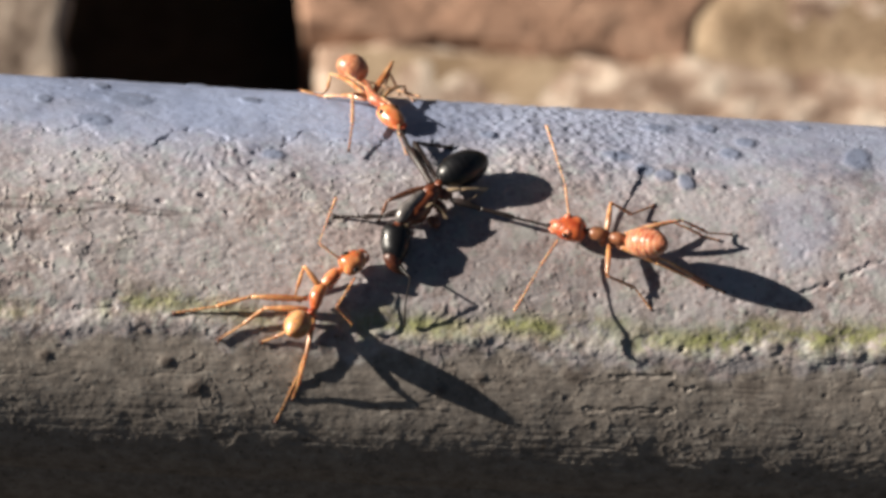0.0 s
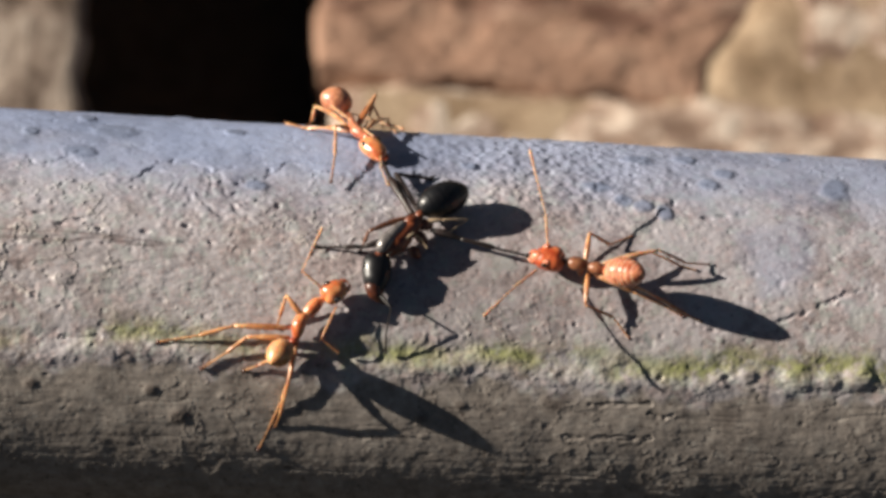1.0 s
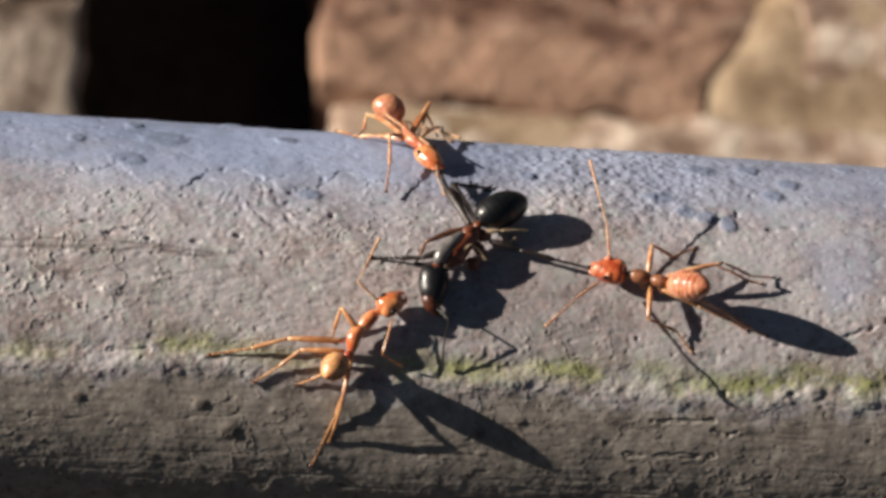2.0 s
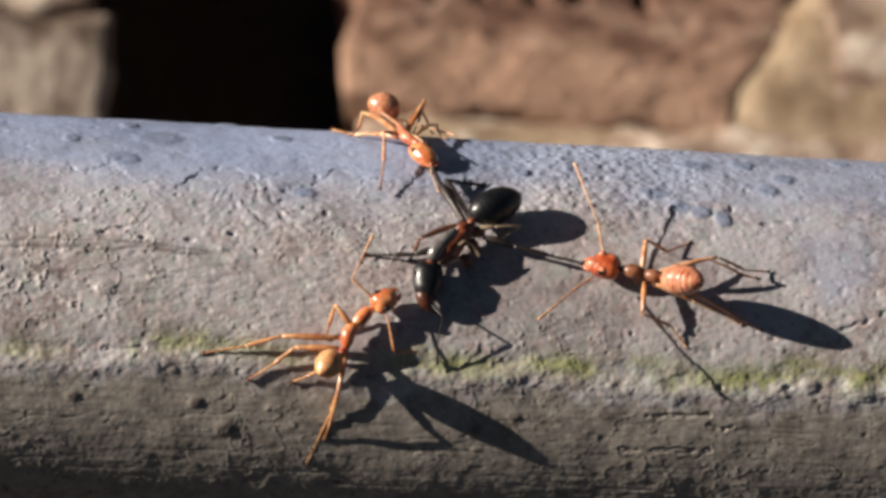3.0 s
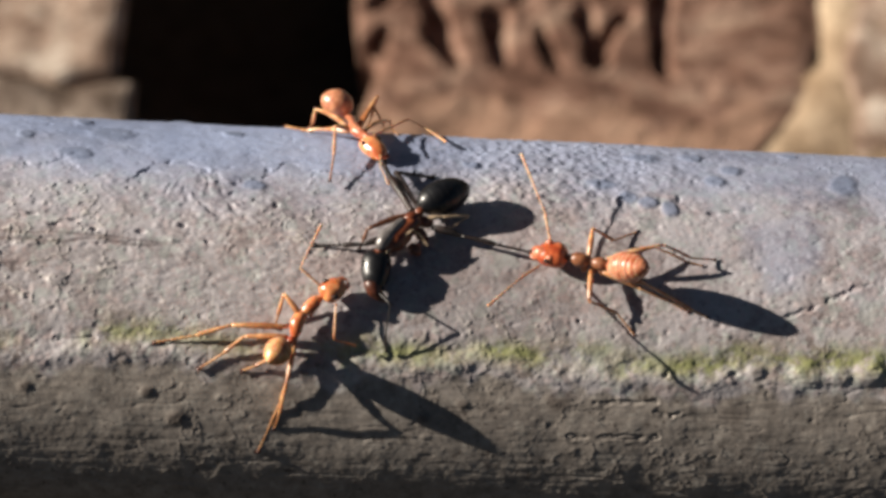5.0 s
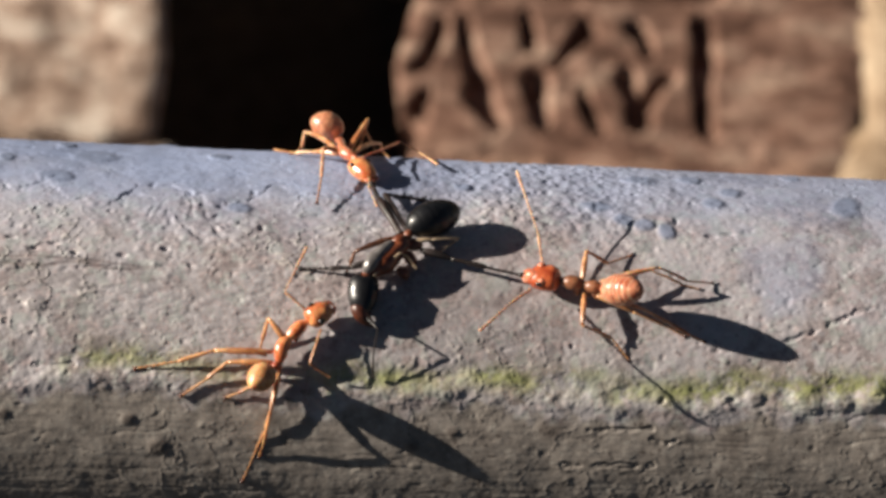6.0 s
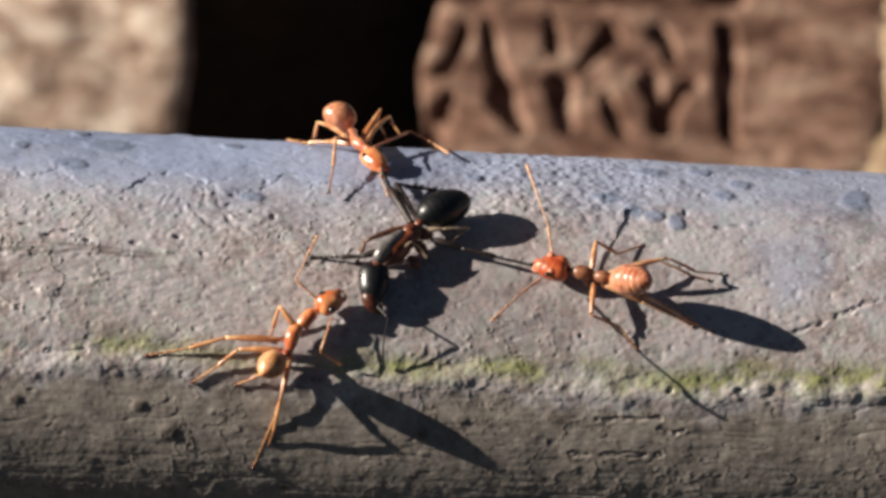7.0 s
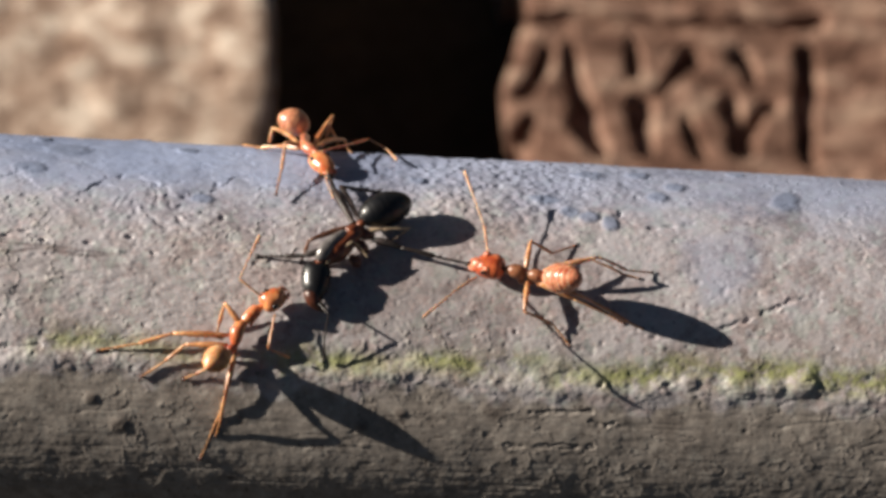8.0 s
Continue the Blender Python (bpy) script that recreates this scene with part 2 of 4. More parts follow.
def sweep(bm, pts, radii, segs=10, flat=1.0, up=None):
    """A closed skin round a line of places, with a radius at each; flat squeezes it along up."""
    n = len(pts)
    tang = [(pts[min(i + 1, n - 1)] - pts[max(i - 1, 0)]).normalized() for i in range(n)]
    ref = up if up else (Vector((0, -0.5, 0.87)) if abs(tang[0].dot(Vector((0, -0.5, 0.87)))) < 0.9 else Vector((1, 0, 0)))
    side = tang[0].cross(ref).normalized()
    rings = []
    for p, t, r in zip(pts, tang, radii):
        side = (side - t * side.dot(t)).normalized()
        vert = side.cross(t)
        rings.append([bm.verts.new(p + side * (r * math.cos(2 * math.pi * k / segs)) + vert * (flat * r * math.sin(2 * math.pi * k / segs)))
                      for k in range(segs)])
    for a, b in zip(rings, rings[1:]):
        for k in range(segs):
            bm.faces.new((a[k], a[(k + 1) % segs], b[(k + 1) % segs], b[k]))
    bm.faces.new(rings[0][::-1])
    bm.faces.new(rings[-1])
    return bm


def egg(bm, a, b, radius, fat=0.5, ends=0.06, flat=1.0, segs=20, rings=14, up=None):
    """A rounded body from a to b; fat says where along it is widest."""
    pts, radii = [], []
    for i in range(rings + 1):
        u = 0.5 - 0.5 * math.cos(math.pi * i / rings)
        w = u ** (math.log(0.5) / math.log(fat))
        pts.append(a.lerp(b, u))
        radii.append(radius * max(ends, math.sqrt(max(0.0, 1 - (2 * w - 1) ** 2))))
    return sweep(bm, pts, radii, segs, flat, up)


def leg(parent, material, places, thick=0.15):
    """A leg: swollen thigh, flared shin, beaded foot and a small claw."""
    joints = [on(*p) for p in places]
    k = thick * 0.001
    lift = outward(places[1]) * 0.03
    swell = ((0.0, 0.62), (0.10, 0.86), (0.35, 1.16), (0.65, 1.06), (0.90, 0.70), (1.0, 0.62))
    flare = ((0.0, 0.66), (0.08, 0.52), (0.45, 0.66), (0.80, 0.76), (0.95, 0.66), (1.0, 0.50))

    def piece(a, b, profile, bow):
        bm = bmesh.new()
        span = (b - a).length
        sweep(bm, [a.lerp(b, u) + lift * (bow * span * math.sin(math.pi * u)) for u, q in profile], [k * q for u, q in profile], 10)
        return bm

    thigh = part("leg", piece(joints[0], joints[1], swell, 1.6), material, parent)
    part("shin", piece(joints[1], joints[2], flare, 1.0), material, thigh)
    a, b = joints[2], joints[3]
    bm = bmesh.new()
    line, radii = [], []
    for i in range(5):
        for u, q in ((0.0, 0.34), (0.25, 0.38), (0.8, 0.46), (0.97, 0.40)):
            line.append(a.lerp(b, (i + u) / 5 if i else u / 5))
            radii.append(k * q)
    sweep(bm, line, radii, 8)
    dark = material in (DARK_LEG, TAN_LEG, UMBER_LEG, RUSSET_LEG)
    part("foot", bm, material if dark else FOOT, thigh)
    d = (b - a).normalized()
    out = Vector((0, -0.3, 0.95)).cross(d).normalized()
    k = thick * 0.00058
    bm = bmesh.new()
    egg(bm, b - d * k * 0.6, b + d * k * 2.0, k * 1.25, segs=8, rings=6)
    for sgn in (-1, 1):
        sweep(bm, [b, b + d * k * 1.6 + out * (sgn * k), b + d * k * 2.6 + out * (sgn * k * 1.8)], [k * 0.5, k * 0.4, k * 0.12], 6)
    part("claw", bm, DARK_LEG if dark else CLAW, thigh, "dark hooked claw")
    return thigh


def antenna(parent, material, places, thick=0.1):
    """A long first joint, an elbow and a beaded lash with a thicker end."""
    joints = [on(*p) for p in places]
    bm = bmesh.new()
    k = thick * 0.001
    a, b = joints[0], joints[1]
    line, radii = [a.lerp(b, u) for u in (0.0, 0.06, 0.5, 0.9)], [k * 0.7, k * 0.8, k * 0.85, k * 1.0]
    rest = joints[1:]
    beads = 11
    spans = [(q - p).length for p, q in zip(rest, rest[1:])]
    for i in range(beads * 4 + 1):
        d = sum(spans) * i / (beads * 4)
        j = 0
        while j < len(spans) - 1 and d > spans[j]:
            d -= spans[j]
            j += 1
        w = i / (beads * 4)
        line.append(rest[j].lerp(rest[j + 1], min(1.0, d / spans[j])))
        radii.append(k * (0.55 + 0.70 * w * w) * (0.88 if i % 4 == 0 else 1.0) * (0.4 if i == beads * 4 else 1.0))
    sweep(bm, line, radii, 8)
    return part("antenna", bm, material, parent)


# ---- the pipe ----
LUMPS = [  # mm along, mm round, mm across, mm high
    (-18.87, -3.68, 0.55, 0.30),
    (7.24, -1.18, 0.8, 0.21), (24.04, 1.80, 0.8, 0.42), (28.56, 1.90, 0.9, 0.45), (26.4, 1.6, 0.6, 0.35), (20.6, 1.5, 0.5, 0.3),
    (-27.51, 5.61, 0.5, 0.25), (-29.20, -1.91, 0.4, 0.3), (-20.93, -1.85, 0.4, 0.3), (-10.29, -0.26, 0.35, 0.2),
    (-1.89, -2.87, 0.4, 0.2), (0.69, -1.77, 0.4, 0.25),
]
NAMED = len(LUMPS)
for i in range(200):  # scattered drops and grit under the paint
    q = random.random()
    LUMPS.append((random.uniform(-32, 32), random.uniform(-7, 21), random.uniform(0.10, 0.30), random.uniform(0.015, 0.09) * (0.8 + 0.4 * q)))


def fbm(x, y, octaves, seed):
    """Smooth random relief on a plane, about -1 to 1."""
    rng = np.random.RandomState(seed)
    total, amp = np.zeros_like(x), 1.0
    for o in range(octaves):
        g = rng.rand(64, 64) * 2 - 1
        xi, yi = np.floor(x).astype(int), np.floor(y).astype(int)
        fx, fy = x - xi, y - yi
        fx, fy = fx * fx * (3 - 2 * fx), fy * fy * (3 - 2 * fy)
        a, b = g[xi % 64, yi % 64], g[(xi + 1) % 64, yi % 64]
        c, d = g[xi % 64, (yi + 1) % 64], g[(xi + 1) % 64, (yi + 1) % 64]
        total += amp * ((a * (1 - fx) + b * fx) * (1 - fy) + (c * (1 - fx) + d * fx) * fy)
        x, y, amp = x * 2.03 + 7.1, y * 2.03 + 3.7, amp * 0.55
    return total


def groove_line(x):
    """Arc at which the algae groove runs along the pipe, in mm."""
    return 2.05 + 0.010 * x


def build_pipe():
    xs = np.concatenate([np.linspace(-1500, -60, 25), np.linspace(-40, 38, 900), np.linspace(60, 1500, 25)])
    half = 16.7 * math.pi
    ss = np.concatenate([np.linspace(-half, -15, 46)[:-1], np.linspace(-15, 25, 470), np.linspace(25, half, 45)[1:-1]])
    X, S = np.meshgrid(xs, ss, indexing="ij")
    near = (np.abs(X) < 41).astype(float)
    low = 1 / (1 + np.exp((S - groove_line(X) + 1.0) / 0.5))
    # bluer and smoother towards the crest and in a few patches, chalky worn paint elsewhere
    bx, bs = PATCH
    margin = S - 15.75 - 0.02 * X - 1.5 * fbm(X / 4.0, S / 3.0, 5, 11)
    blueness = np.clip(0.28 / (1 + np.exp(-margin / 0.6)) + 0.74 / (1 + np.exp(-(S - 15.0 - 2.0 * fbm(X / 5.0, S / 4.0, 3, 13)) / 2.0)), 0, 1)
    blueness = np.maximum(blueness, 0.14 * np.clip((X - 4) / 12, 0, 1) * np.clip((S - 5 - 3 * fbm(X / 4.0, S / 4.0, 4, 26)) / 5, 0, 1))
    blueness *= 1.0 - 0.25 * np.clip((X + 8) / 14, 0, 1)
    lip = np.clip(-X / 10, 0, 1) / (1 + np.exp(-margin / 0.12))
    blueness = np.maximum(blueness, 0.4 * np.clip(1.6 - np.hypot((X - bx) / 3.0, (S - bs) / 3.2) - 0.35 * fbm(X / 2.0, S / 2.0, 3, 12), 0, 1))
    # rough relief: broad swells, wrinkled paint, pits
    # flat drips of thick paint, slate blue, with a steep lower edge
    drip = np.zeros_like(X)
    ragged = 0.12 * fbm(X / 0.5, S / 0.5, 2, 24)
    for lx, ls, wx, ws in DRIPS:
        m = (np.abs(X - lx) < 2 * wx) & (np.abs(S - ls) < 2 * ws)
        q = np.hypot((X[m] - lx) / wx, (S[m] - ls) / ws) + ragged[m]
        drip[m] = np.maximum(drip[m], 0.85 / (1 + np.exp((q - 1.0) / 0.10)))
    calm = (1.0 - 0.5 * blueness) * (1 - 0.7 * drip)
    rough = 0.05 * fbm(X / 3.5, S / 3.5, 3, 1) + calm * (1 - 0.45 * low) * (0.014 * fbm(X / 0.9, S / 0.8, 3, 2) + 0.015 * fbm(X / 0.30, S / 0.26, 2, 3)) + 0.14 * drip
    pits = fbm(X / 0.6, S / 0.5, 2, 4)
    rough -= 0.09 * calm * (1 - 0.8 * low) * np.clip(pits - 0.6, 0, 1)
    # crisp wrinkles: flakes with a raised rim
    rim = np.abs(fbm(X / 1.6, S / 1.1, 3, 5))
    zone = np.clip(fbm(X / 9.0, S / 7.0, 2, 6) + 0.45, 0, 1)
    worn_rim = 0.7 * calm * (1 - low) * zone * np.exp(-(rim / 0.07) ** 2)
    rough += 0.08 * calm * (1 - 0.5 * low) * zone * np.exp(-(rim / 0.06) ** 2) + 0.07 * lip * (S < 24)
    rough -= 0.09 * np.clip(-X / 6, 0, 1) * np.exp(-(margin / 0.16) ** 2) * np.clip(0.5 + 1.2 * fbm(X / 1.5, S / 1.0, 2, 37), 0, 1)
    # fan of fine creases, and dimples
    cx, cs = FAN
    fan = np.clip(1.35 - np.hypot((X - cx) / 4.2, (S - cs) / 3.4), 0, 1)
    ang = np.arctan2(S - cs - 5.0, X - cx + 2.0)
    crease = np.sin(24.0 * ang + 5.0 * fbm(X / 2.2, S / 2.2, 3, 14))
    rough += 0.075 * fan * (np.abs(crease) ** 0.6 * np.sign(crease)) * np.clip(0.3 + 1.1 * fbm(X / 0.7, S / 0.6, 2, 15), 0, 1)
    rough -= 0.13 * np.clip(fbm(X / 0.75, S / 0.3, 2, 16) - 0.8, 0, 0.4) * np.clip((S - 3) / 2, 0, 1)
    for lx, ls, wx, ws, depth in DIMPLES:
        m = (np.abs(X - lx) < 3 * wx) & (np.abs(S - ls) < 3 * ws)
        q = ((X[m] - lx) / wx) ** 2 + ((S[m] - ls) / ws) ** 2
        rough[m] -= 1.35 * depth * np.exp(-q ** 1.5) - 0.10 * depth * np.exp(-(np.sqrt(q) - 1.6) ** 2 / 0.12)
    peel = np.clip((S - 11) / 3, 0, 1) * np.exp(-((X - 6) / 11) ** 2)
    rough += 0.075 * peel * fbm(X / 0.5, S / 0.45, 2, 23)
    # ripples along the pipe above the groove
    rough += 0.034 * np.clip(0.45 - X / 12, 0, 1) * np.clip((S - 2.5) / 2, 0, 1) * calm * fbm(X / 1.1, S / 0.36, 3, 36)
    # length-wise scratches on the flank below the groove
    rough += low * (0.016 * fbm(X / 2.6, S / 0.35, 3, 7) - 0.055 * np.exp(-(fbm(X / 5.0, S / 0.9, 2, 17) / 0.05) ** 2) * np.clip(fbm(X / 4.0, S / 2.0, 2, 18) + 0.3, 0, 1))
    # the groove and its lip
    d = S - groove_line(X) - 0.5 * fbm(X / 4.0, X * 0.0 + 2.0, 3, 8)
    rough += 0.05 * fbm(X / 0.55, S / 0.45, 3, 20) * np.exp(-((d + 0.7) / 1.5) ** 2)
    rough += 0.06 * np.clip(fbm(X / 1.3, S / 0.9, 2, 25) - 0.25, 0, 0.7) * np.exp(-((d + 2.2) / 0.8) ** 2)
    rough += 0.16 * np.exp(-((d + 1.3) / 0.7) ** 2) - 0.10 * np.exp(-(d / 0.6) ** 2)
    fall = np.clip(groove_line(X) - 0.8 - S, 0, 14)
    rough -= 0.15 * low + 0.018 * fall + 0.0012 * fall ** 2 + 0.00046 * fall ** 3
    for k, (lx, ls, w, h) in enumerate(LUMPS):
        m = (np.abs(X - lx) < 3 * w) & (np.abs(S - ls) < 3 * w)
        q = ((X[m] - lx) ** 2 / (1.25 * w) ** 2 + (S[m] - ls) ** 2 / w ** 2)
        rough[m] += (0.65 if ls > 0 else 0.42 if k < NAMED else 0.35) * h * np.exp(-q ** 1.6)
    # one meandering crack
    for (ax, asr), (bx, bs) in CRACKS:
        u = np.clip(((X - ax) * (bx - ax) + (S - asr) * (bs - asr)) / ((bx - ax) ** 2 + (bs - asr) ** 2), 0, 1)
        dist = np.hypot(X - ax - u * (bx - ax), S - asr - u * (bs - asr)) + 0.2 * fbm(X / 0.7, S / 0.5, 2, 9)
        rough -= 0.085 * np.exp(-(dist / 0.10) ** 2) - 0.02 * np.exp(-((dist - 0.25) / 0.15) ** 2)
    stripe = np.exp(-((S - STREAK[1] - 0.4 * fbm(X / 5.0, X * 0.0, 2, 28)) / 0.16) ** 2) + np.exp(-((S - STREAK[1] - 0.45 - 0.3 * fbm(X / 4.0, X * 0.0, 2, 38)) / 0.10) ** 2)
    rough -= 0.09 * stripe * np.clip((STREAK[0] + 4 - X) / 5, 0, 1) * np.clip(0.5 + fbm(X / 2.5, S / 0.6, 3, 29), 0, 1)
    rough *= near
    A = S / 16.7
    Rr = PIPE_R + rough * 0.001
    py, pz = np.sin(A) * Rr, np.cos(A) * Rr
    co = np.stack([X * 0.001, py * math.sin(TILT) - pz * math.cos(TILT), PIPE_Z + py * math.cos(TILT) + pz * math.sin(TILT)], -1).reshape(-1, 3)
    nx, ns = len(xs), len(ss)
    i, j = np.meshgrid(np.arange(nx - 1), np.arange(ns), indexing="ij")
    jn = (j + 1) % ns
    quads = np.stack([i * ns + j, (i + 1) * ns + j, (i + 1) * ns + jn, i * ns + jn], -1).reshape(-1, 4)
    me = bpy.data.meshes.new("pipe")
    me.vertices.add(len(co))
    me.vertices.foreach_set("co", co.ravel())
    me.loops.add(quads.size)
    me.loops.foreach_set("vertex_index", quads.ravel().astype(np.int32))
    me.polygons.add(len(quads))
    me.polygons.foreach_set("loop_start", (np.arange(len(quads)) * 4).astype(np.int32))
    me.update(calc_edges=True)
    me.validate()
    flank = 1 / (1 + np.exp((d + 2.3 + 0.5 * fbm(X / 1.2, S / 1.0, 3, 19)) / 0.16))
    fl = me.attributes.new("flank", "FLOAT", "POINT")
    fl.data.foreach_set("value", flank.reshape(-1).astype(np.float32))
    growth = np.exp(-(d / 1.0) ** 2) * np.clip(0.86 + 0.8 * fbm(X / 7.0, S / 3.0, 3, 10) + 0.032 * X, 0, 1.0)
    at = me.attributes.new("algae", "FLOAT", "POINT")
    at.data.foreach_set("value", growth.reshape(-1).astype(np.float32))
    grime = 0.8 * np.exp(-(((X - GRIME[0]) / 8.0) ** 2 + ((S - GRIME[1]) / 3.6) ** 2)) * np.clip(0.8 + 0.5 * fbm(X / 3.0, S / 2.0, 3, 27), 0, 1)
    streak = np.clip(stripe * 1.4 * np.clip((STREAK[0] + 3 - X) / 4, 0, 1) * np.clip(0.75 + 0.8 * fbm(X / 3.0, S / 0.5, 3, 29), 0, 1), 0, 1)
    for gx, gs, wx, ws, amount in STAINS:
        blot = np.exp(-(((X - gx) / wx) ** 2 + ((S - gs) / ws) ** 2)) * np.clip(0.7 + 0.9 * fbm(X / 1.6, S / 1.1, 4, 39), 0, 1.3)
        grime = np.maximum(grime, amount * np.clip(blot, 0, 1))
    for lx, ls, w, h in LUMPS[:NAMED]:
        if ls > 1.0:
            continue
        grime = np.maximum(grime, np.exp(-(((X - lx) / (1.2 * w)) ** 2 + ((S - ls) / w) ** 2) ** 2))
    gr = me.attributes.new("grime", "FLOAT", "POINT")
    gr.data.foreach_set("value", np.maximum(grime, streak).reshape(-1).astype(np.float32))
    dr = me.attributes.new("drip", "FLOAT", "POINT")
    dr.data.foreach_set("value", drip.reshape(-1).astype(np.float32))
    ri = me.attributes.new("rim", "FLOAT", "POINT")
    ri.data.foreach_set("value", worn_rim.reshape(-1).astype(np.float32))
    fr = me.attributes.new("blueness", "FLOAT", "POINT")
    fr.data.foreach_set("value", blueness.reshape(-1).astype(np.float32))
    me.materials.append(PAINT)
    me.shade_smooth()
    return me


FAN = (-16.6, 11.60)
PATCH = (22.82, 11.03)
GRIME = (3.14, 6.19)
STAINS = [(-24.2, 6.7, 8.0, 2.0, 0.55), (20.2, -1.2, 2.0, 1.6, 0.7), (28.1, 15.1, 1.3, 1.2, 0.9), (1.4, -2.6, 5.0, 1.5, 0.4)]   # mm along, mm round, half length, half width, depth of tone
STREAK = (-21.39, 8.56)
CRACKS = [((22.41, 5.42), (24.48, 6.20)), ((24.48, 6.20), (26.76, 7.46)), ((26.76, 7.46), (28.47, 8.09)), ((8.14, -3.73), (14.26, -3.41)),
          ((13.85, -1.59), (14.99, -1.76)), ((14.99, -1.76), (16.03, -1.48)), ((9.77, -1.26), (13.81, -0.84)),
          ((-30.18, 8.65), (-27.69, 8.71)), ((-25.85, 8.38), (-22.30, 8.51)), ((-17.25, 8.89), (-16.04, 8.91)), ((-27.30, 1.43), (-24.75, 1.64))]
DRIPS = [  # mm along, mm round, half length, half width
    (-24.81, 19.97, 1.7, 1.15), (-27.13, 16.68, 1.2, 0.7), (-30.73, 19.15, 0.55, 0.6), (-16.16, 21.14, 0.7, 0.6), (-26.88, 22.44, 0.6, 0.7),
    (19.13, 19.11, 0.8, 0.75), (17.95, 17.34, 0.8, 0.7), (11.73, 14.85, 0.7, 0.6), (13.15, 14.37, 0.75, 0.6), (14.60, 13.84, 0.6, 0.8),
    (27.06, 17.58, 1.0, 1.5), (16.46, 21.23, 0.8, 0.9), (9.86, 16.26, 1.0, 0.5), (12.90, 20.62, 1.2, 0.9),
    (23.69, 22.80, 0.7, 0.6), (-14.37, 14.20, 0.8, 0.5), (0.75, 18.01, 0.6, 0.5), (-20.01, 25.88, 0.8, 0.7),
]
DIMPLES = [  # mm along, mm round, half length, half width, depth
    (-27.94, 9.76, 0.40, 0.16, 0.14), (-26.50, 10.22, 0.42, 0.16, 0.13), (-25.15, 9.53, 0.28, 0.18, 0.13), (-21.96, 9.54, 0.34, 0.16, 0.13),
    (-19.09, 10.17, 0.30, 0.16, 0.13), (-21.55, 15.15, 0.45, 0.25, 0.07), (-29.50, 10.55, 0.35, 0.14, 0.12), (17.67, 13.57, 0.40, 0.2, 0.13),
    (18.90, 13.89, 0.40, 0.16, 0.10), (15.31, 14.90, 0.18, 0.3, 0.09), (16.46, 17.19, 0.2, 0.2, 0.06), (-13.51, 15.84, 0.2, 0.3, 0.07),
    (8.34, 4.41, 0.14, 0.14, 0.12), (14.47, 1.01, 0.2, 0.2, 0.16), (19.16, 1.32, 0.35, 0.16, 0.14), (-12.80, 12.39, 0.2, 0.25, 0.13),
]
luck = random.Random(8)
for i in range(150):
    q = luck.random()
    DIMPLES.append((luck.uniform(-38, 36), luck.uniform(-12, 21), luck.uniform(0.14, 0.36), luck.uniform(0.10, 0.20), 0.015 + 0.04 * q * q))
rail = thing("handrail", (0, 0, 0), "weathered grey-painted steel pipe rail with flaking paint and green algae", "railing")
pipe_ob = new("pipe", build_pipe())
pipe_ob.parent = rail
for px in (-1.2, 1.2):
    bm = bmesh.new()
    sweep(bm, [Vector((px, 0, 0.0)), Vector((px, 0, PIPE_Z - 0.012))], [0.0167, 0.0167], 24)
    part("post", bm, PAINT, rail)

# ---- paving ----
GX, GY = 0.235, 0.114


def slab(name, w, d, step, height, material, wear=2.6):
    """A brick whose worn upper face follows height(x, y), all in mm; its top lies at z = 0."""
    nx, ny = int(w / step) + 1, int(d / step) + 1
    X, Y = np.meshgrid(np.linspace(-w / 2, w / 2, nx), np.linspace(-d / 2, d / 2, ny), indexing="ij")
    edge = np.minimum(w / 2 - np.abs(X), d / 2 - np.abs(Y))
    Z = height(X, Y) - wear * np.clip(1 - edge / 5.0, 0, 1) ** 2.2
    Xw = X + 1.6 * fbm(X / 14 + 5, Y / 14, 2, 21)
    Yw = Y + 1.6 * fbm(X / 14, Y / 14 + 9, 2, 22)
    top = np.stack([Xw, Yw, Z], -1).reshape(-1, 3) * 0.001
    faces = []
    for i in range(nx - 1):
        for j in range(ny - 1):
            a = i * ny + j
            faces.append((a, a + ny, a + ny + 1, a + 1))
    loop = [i * ny for i in range(nx)] + [(nx - 1) * ny + j for j in range(1, ny)] + [i * ny + ny - 1 for i in range(nx - 2, -1, -1)] + [j for j in range(ny - 2, 0, -1)]
    base = len(top)
    low = top[loop].copy()
    low[:, 2] = -0.070
    low[:, 0] *= 0.93      # drawn in below, so the slot's side face stays hidden and dark
    for k in range(len(loop)):
        n = (k + 1) % len(loop)
        faces.append((loop[k], base + k, base + n, loop[n]))
    faces.append(tuple(range(base, base + len(loop)))[::-1])
    me = bpy.data.meshes.new(name)
    me.from_pydata(np.concatenate([top, low]).tolist(), [], faces)
    me.materials.append(material)
    me.shade_smooth()
    return me


BX, BY = 57.0, 454.0    # middle of the stamped brick on the ground, mm
STROKES = [  # worn letters A K M: from, to, half width, mm on the ground
    ((8.6, 465.7), (3.2, 452.0), 2.3), ((6.5, 442.6), (-1.5, 436.0), 2.8), ((14.2, 466.6), (18.0, 452.9), 3.2), ((18.0, 452.9), (22.3, 435.2), 3.6),
    ((31.3, 468.6), (32.1, 460.7), 2.6), ((34.1, 449.9), (35.4, 436.6), 3.9), ((48.3, 467.6), (39.5, 455.3), 2.7), ((47.0, 445.5), (51.6, 435.6), 2.8),
    ((60.2, 468.6), (65.1, 461.7), 2.6), ((60.1, 451.4), (63.0, 436.6), 3.5), ((65.0, 443.0), (71.0, 451.8), 2.8), ((79.3, 469.5), (81.9, 436.1), 3.2),
]
END = ((0.396, 0.410, 0.425, 0.440, 0.510), (-8, -7, 4, 10, 16))   # how far its skew end runs out, by place
